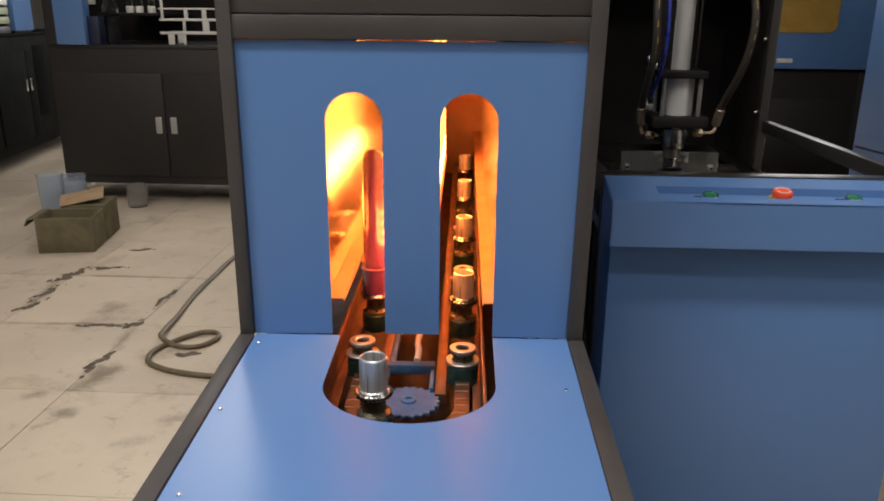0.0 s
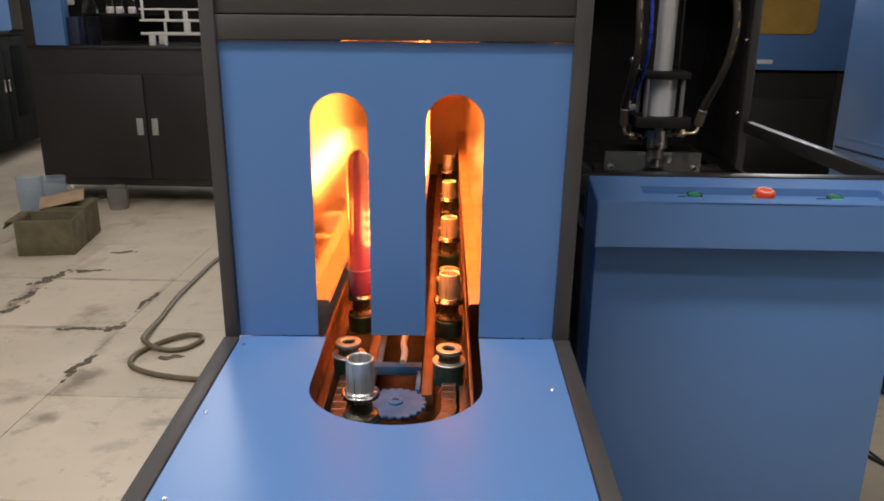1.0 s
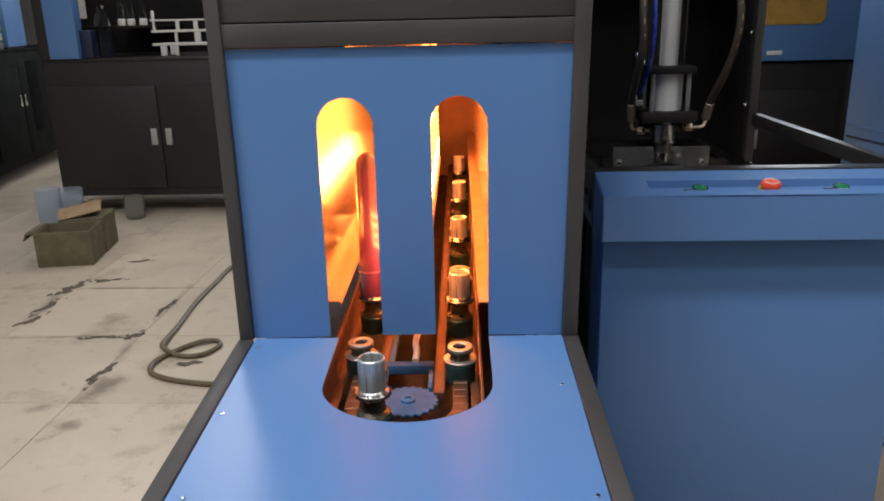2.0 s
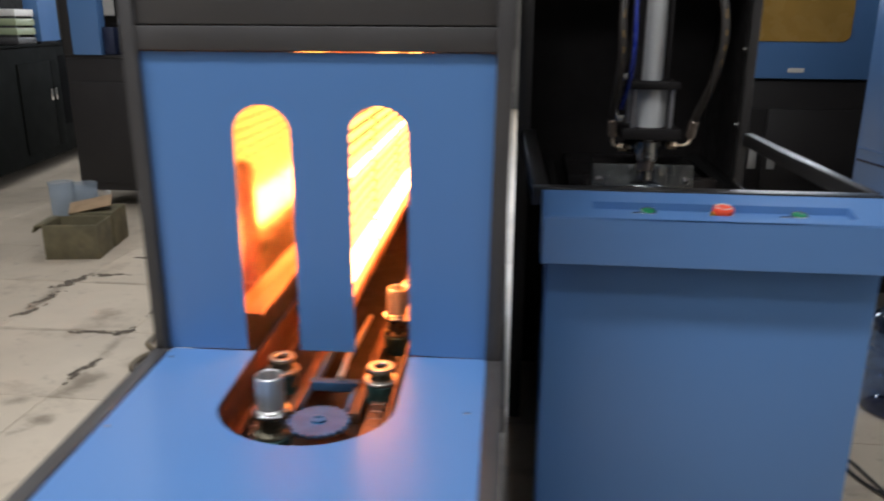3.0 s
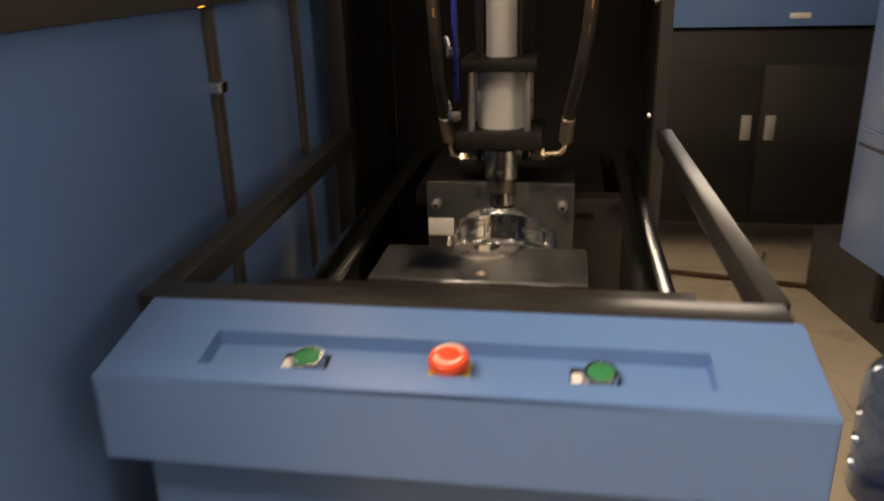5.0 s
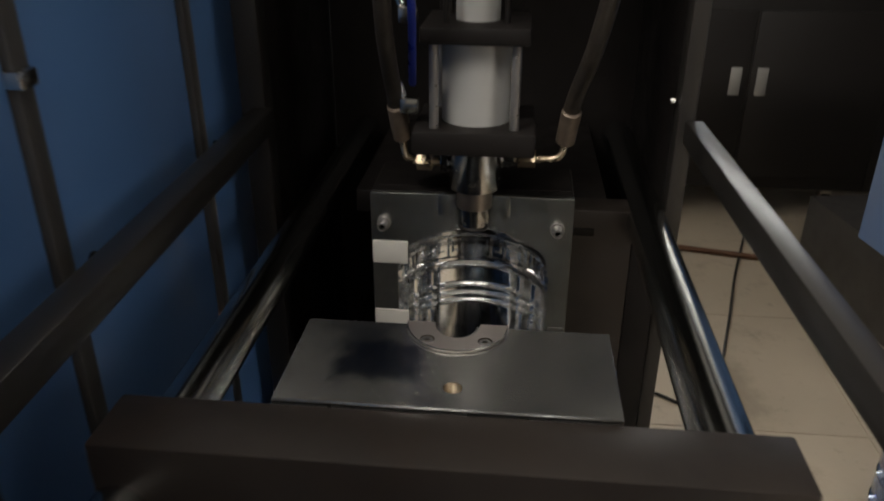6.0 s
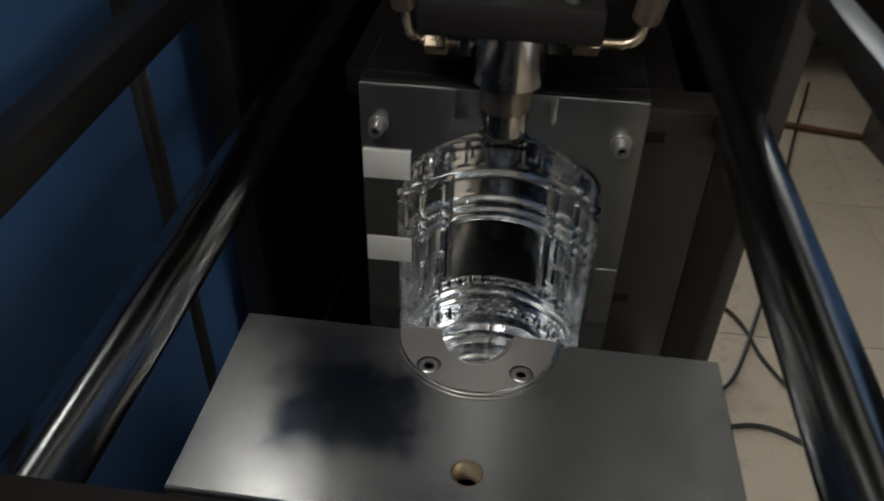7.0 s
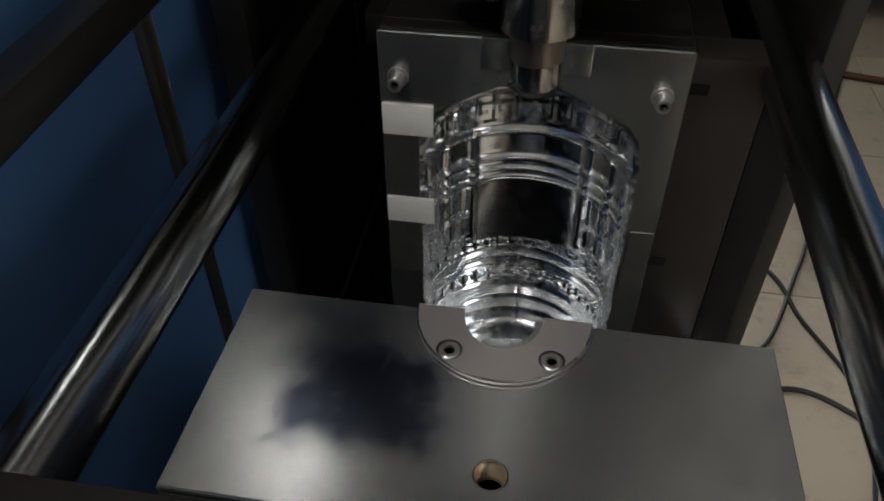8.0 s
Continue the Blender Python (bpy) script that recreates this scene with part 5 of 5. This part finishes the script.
part("post", box(EX, EX + 0.07, 2.73, 2.80, 0.301, 2.2, 0.004), GREY, east)
part("shelf", box(EX + 0.02, 2.97, 2.81, 3.21, 0.955, 0.972, 0.002), BLACK, east)
part("end_sheet", box(1.84, EX - 0.001, 3.24, 3.28, 0.301, 2.2, 0.002), BLACK, east)
part("end_sheet", box(EX + 0.08, 2.97, 3.24, 3.28, 0.301, 2.2, 0.002), BLACK, east)
for z, y0, y1 in ((0.412, 2.955, 3.195), (0.908, 2.915, 3.137)):
    part("steel_strip", box(EX + 0.001, EX + 0.03, y0, y1, z, z + 0.021, 0.003), TUBE_WHITE, east, "pale metal strip")
part("top_sheet", box(EX, 3.0, 1.2, 4.2, 2.201, 2.23, 0.003), GREY, east)
part("door_frame", box(1.790, 1.835, 2.936, 3.392, 0.509, 2.15, 0.003), BLACK, east, "black frame behind the blue door")
part("door_arm", box(1.836, EX - 0.001, 3.285, 3.34, 2.08, 2.14, 0.003), GREY, east)
door = part("door", box(1.772, 1.7885, 2.931, 3.397, 0.505, 2.15, 0.003), BLUE, east, "blue sheet metal door")
# Lower fold coloured navy: the crease's dark shading on the blue door.
part("door_fold", box(1.768, 1.773, 2.97, 3.38, 0.846, 0.856, 0.002), NAVY, door)
part("door_fold", box(1.768, 1.773, 2.95, 3.39, 0.893, 0.905, 0.002), BLUE, door)
EAST = Matrix.Translation((2.10, 3.30, 0)) @ pose(0, 0, 0, 0, 0, 10) @ Matrix.Translation((-2.10, -3.30, 0))   # this machine stands askew
east.matrix_basis = EAST @ Matrix.Translation(east.location)
for y, h in ((3.147, 0.042), (3.079, 0.050), (2.985, 0.040)):
    at = tuple(EAST @ Vector((EX + 0.05, y, 0.973)))
    solid("preform", lathe([(0.012, 0.0), (0.012, 0.014), (0.006, 0.018), (0.006, h * 0.8), (0.003, h * 0.8 + 0.006), (0.0, h * 0.8 + 0.007)], at, 20), WHITE, at, "small white preform neck on a dark shelf", "preform", "preforms on the shelf")

# ---- loose things ----
JX, JY = 1.792, 2.728
jug_profile = [(0.0, 0.012), (0.06, 0.010), (0.115, 0.0), (0.130, 0.008), (0.135, 0.025), (0.135, 0.082), (0.127, 0.092), (0.127, 0.102), (0.135, 0.112), (0.135, 0.158), (0.127, 0.168), (0.127, 0.178), (0.135, 0.188),
               (0.135, 0.238), (0.127, 0.248), (0.127, 0.258), (0.135, 0.268), (0.135, 0.318), (0.131, 0.328), (0.133, 0.336), (0.131, 0.352), (0.118, 0.376), (0.090, 0.398), (0.050, 0.414), (0.030, 0.424), (0.0285, 0.436), (0.0285, 0.452), (0.0315, 0.454), (0.0315, 0.462), (0.0285, 0.464), (0.0285, 0.486)]
jug_profile = [(r * 0.945 - (0.006 if 0.126 < r < 0.128 else 0.0) if r > 0.04 else r * 1.04, z + max(0.0, z - 0.40) * 0.35) for r, z in jug_profile]
inner = [(max(0.0, r - 0.0022), z + (0.002 if r < 0.12 and z < 0.02 else 0.0)) for r, z in jug_profile][::-1]
jug = thing("water_bottle", (JX, JY, 0.0), "large ribbed blue water bottle standing empty on the floor", "bottle")
cut = 24
part("body", lathe(jug_profile[:cut + 1] + inner[len(inner) - cut - 1:], (JX, JY, 0.001), 56, cap=False), JUG, jug)
part("neck", lathe(jug_profile[cut:] + inner[:len(inner) - cut], (JX, JY, 0.0014), 40, cap=False), JUG, jug, "short threaded neck")
# hose on the floor
G = 0.0112
solid("floor_hose", sweep([(-0.895, 2.585, G), (-1.0, 2.60, G), (-1.12, 2.635, G), (-1.215, 2.70, G), (-1.235, 2.80, G), (-1.18, 2.92, G), (-1.10, 3.00, G + 0.004), (-1.035, 3.01, G), (-1.012, 2.95, G), (-1.06, 2.865, G), (-1.15, 2.85, G + 0.004), (-1.24, 2.90, G + 0.02), (-1.268, 3.00, G + 0.012), (-1.285, 3.20, G), (-1.31, 3.50, G), (-1.31, 3.80, G), (-1.305, 4.10, G), (-1.25, 4.6, G)], G, 14, 12), GARDEN, (-1.1, 2.8, 0), "olive brown rubber hose looped on the floor", "hose")
# box with cup
BOXES = Matrix.Translation((-2.332, 4.145, 0)) @ pose(0, 0, 0, 0, 0, 10)
bx = thing("cardboard_box", (-2.33, 4.28, 0), "dirty olive box with curled flaps on the floor", "box")
part("body", turned(join(box(-0.16, 0.16, 0.0, 0.010, 0.0, 0.21, 0.002), box(-0.16, 0.16, 0.25, 0.26, 0.0, 0.21, 0.002), box(-0.16, -0.15, 0.011, 0.249, 0.0, 0.21, 0.002), box(0.15, 0.16, 0.011, 0.249, 0.0, 0.21, 0.002), box(-0.149, 0.149, 0.011, 0.249, 0.002, 0.13, 0.002)), BOXES), CRATE, bx)
part("flap", turned(join(turned(box(-0.055, 0.0, -0.12, 0.12, -0.005, 0.005, 0.002), Matrix.Translation((-0.157, 0.13, 0.212)) @ pose(0, 0, 0, 0, -8, 0)), turned(box(-0.045, 0.0, -0.11, 0.11, -0.005, 0.005, 0.002), Matrix.Translation((-0.205, 0.13, 0.205)) @ pose(0, 0, 0, 0, -62, 0))), BOXES), CRATE, bx, "curled olive flap")
part("flap", turned(box(-0.13, 0.13, 0.0, 0.05, -0.004, 0.004, 0.001), BOXES @ Matrix.Translation((0, 0.008, 0.212)) @ pose(0, 0, 0, -18, 0, 0)), CRATE, bx)
bx2 = thing("cardboard_box", (-2.34, 4.53, 0), "olive carton under a torn brown cardboard lid", "box")
part("body", turned(box(-0.10, 0.165, 0.27, 0.53, 0.0, 0.225, 0.004), BOXES), CRATE, bx2)
part("flap", turned(box(-0.13, 0.13, -0.08, 0.08, -0.003, 0.003, 0.001), BOXES @ Matrix.Translation((0.005, 0.36, 0.262)) @ pose(0, 0, 0, 14, -10, 12)), CARD, bx2, "torn brown cardboard flap")
for x, y, r, h in ((-2.665, 4.64, 0.076, 0.370), (-2.63, 4.86, 0.078, 0.32)):
    solid("plastic_tub", lathe([(0.0, 0.004), (r * 0.85, 0.0), (r * 0.95, 0.012), (r, h - 0.03), (r * 1.03, h - 0.012), (r * 1.06, h - 0.006), (r * 1.04, h), (r * 0.97, h - 0.02), (r * 0.91, 0.014), (0.0, 0.009)], (x, y, 0.001), 36, cap=False), CLOUDY, (x, y, 0), "tall cloudy clear plastic tub standing on the floor", "tub")
solid("glass_jar", lathe([(0.0, 0.004), (0.062, 0.0), (0.068, 0.01), (0.074, 0.15), (0.070, 0.165), (0.064, 0.16), (0.062, 0.012), (0.0, 0.009)], (-2.405, 5.30, 0.001), 32, cap=False), JAR, (-2.405, 5.30, 0), "clear jar standing on the floor by a cabinet", "jar")
# cables on the floor beside the press
C = 0.006
solid("floor_cable", sweep([(1.10, 2.72, C), (1.32, 2.80, C), (1.44, 2.755, C), (1.483, 2.70, C), (1.59, 2.68, C), (1.505, 2.43, C), (1.455, 2.30, C), (1.47, 2.20, C), (1.56, 2.02, C), (1.62, 1.7, C)], C, 10, 10), CABLE, (1.4, 2.5, 0), "black cable lying on the floor", "cable")
solid("floor_cable", sweep([(1.08, 3.34, C), (1.323, 3.19, C), (1.386, 3.015, C), (1.45, 2.87, C), (1.474, 2.755, C), (1.44, 2.56, C), (1.395, 2.42, C), (1.47, 2.34, C), (1.50, 2.23, C), (1.53, 2.0, C), (1.50, 1.6, C)], C * 0.8, 10, 10), CABLE, (1.4, 2.9, 0), "thin black cable lying on the floor", "cable")
solid("floor_cable", sweep([(1.20, 2.86, C), (1.298, 2.93, C), (1.40, 3.17, C), (1.452, 3.309, C), (1.58, 3.72, C), (1.688, 4.088, C), (1.87, 4.62, C)], C * 0.8, 10, 10), CABLE, (1.5, 3.5, 0), "thin dark cable lying on the floor", "cable")

solid("steel_bar", rod((1.22, 4.34, 0.012), (2.07, 4.16, 0.012), 0.012, 14, 0.002), RAIL, (1.6, 4.25, 0), "rusty brown steel bar lying on the floor", "bar")

# ---- ceiling battens ----
GLOW = pbr("lamp_diffuser", (0.9, 0.9, 0.88), 0.5, emit=(1.0, 0.95, 0.86), strength=2.0)
for bx_, by_, watts_, along_, length_ in BATTENS:
    f = thing("ceiling_light", (bx_, by_, 4.4), "long white fluorescent ceiling light", "ceiling light", "battens under the hall ceiling")
    hx, hy = (0.20, length_ / 2 + 0.05) if along_ else (length_ / 2 + 0.05, 0.20)
    part("tray", box(bx_ - hx, bx_ + hx, by_ - hy, by_ + hy, 4.44, 4.598, 0.004), WHITE, f)
    part("diffuser", box(bx_ - hx + 0.03, bx_ + hx - 0.03, by_ - hy + 0.03, by_ + hy - 0.03, 4.40, 4.4395, 0.004), GLOW, f)

# ---- floor dirt and tiles ----
def dirt_patch(x, y, lx, ly, turn):
    """Crumbs and clods strewn along one line, thickest in the middle."""
    bm = bmesh.new()
    for _ in range(34):
        u = random.gauss(0, 0.45)
        cx, cy = lx * u, ly * random.gauss(0, 0.55) + ly * 0.9 * math.sin(u * 5.0 + x * 7)
        size = (0.004 + 0.011 * random.random()) * (1.2 - 0.5 * min(1.0, abs(u)))
        n = 7
        spin = random.uniform(0, 6.3)
        rim = [bm.verts.new((cx + size * (0.6 + 0.7 * random.random()) * 1.5 * math.cos(spin + 2 * math.pi * k / n), cy + size * (0.6 + 0.7 * random.random()) * math.sin(spin + 2 * math.pi * k / n), 0.0006)) for k in range(n)]
        top = bm.verts.new((cx, cy, 0.0012 + 0.35 * size))
        for k in range(n):
            bm.faces.new((rim[k], rim[(k + 1) % n], top))
    turned(bm, pose(x, y, 0, 0, 0, turn))
    return solid("floor_dirt", bm, DIRT, (x, y, 0), "dark crumbled dirt on the floor", "dirt", "dirt on the floor")


for x, y, lx, ly, turn in ((-2.10, 3.78, 0.10, 0.022, 60), (-2.12, 3.70, 0.09, 0.020, 80), (-2.09, 3.47, 0.13, 0.018, 80), (-2.07, 3.28, 0.11, 0.016, 70), (-1.97, 3.89, 0.14, 0.010, 4), (-1.92, 4.24, 0.08, 0.014, 20),
                           (-1.46, 3.10, 0.06, 0.016, 60), (-1.10, 2.80, 0.05, 0.010, 15), (-1.60, 3.08, 0.16, 0.008, 3), (-1.45, 3.45, 0.16, 0.008, 88), (-1.43, 2.70, 0.14, 0.012, 85), (-1.05, 3.72, 0.10, 0.008, 12)):
    dirt_patch(x, y, lx, ly, turn)
TILE, TX, TY = 0.65, -1.43, 2.45
tile_bm = bmesh.new()
g, hw = 0.0013, TILE / 2
v = [tile_bm.verts.new(p) for p in ((-hw + g, -hw + g, -0.004), (hw - g, -hw + g, -0.004), (hw - g, hw - g, -0.004), (-hw + g, hw - g, -0.004))]
w = [tile_bm.verts.new((c.co.x * 0.997, c.co.y * 0.997, 0.0)) for c in v]
for k in range(4):
    tile_bm.faces.new((v[k], v[(k + 1) % 4], w[(k + 1) % 4], w[k]))
tile_bm.faces.new(w)
tile_mesh = finish(tile_bm, "tile", FLOOR, None)
rest = bmesh.new()
for i in range(-10, 15):
    for j in range(-13, 17):
        cx, cy = TX + TILE * (i + 0.5), TY + TILE * (j + 0.5)
        if not (HX0 + 0.33 < cx < HX1 - 0.33 and HY0 + 0.33 < cy < HY1 - 0.33):
            continue
        m = pose(cx, cy, random.uniform(-0.0008, 0.0), random.uniform(-0.05, 0.05), random.uniform(-0.05, 0.05), random.choice((0, 90, 180, 270)))
        if -4.4 < cx < 4.0 and 0.4 < cy < 8.6:
            t_ob = new("tile", tile_mesh)
            t_ob.parent = floor
            t_ob.matrix_basis = m
        else:
            off = len(rest.verts)
            rest.from_mesh(tile_mesh)
            rest.verts.ensure_lookup_table()
            bmesh.ops.transform(rest, matrix=m, verts=rest.verts[off:])
far = new("far_tiles", finish(rest, "far_tiles", FLOOR, None))
far.parent = floor
tagged(far, "beige floor tiles further off", kind="stuff")
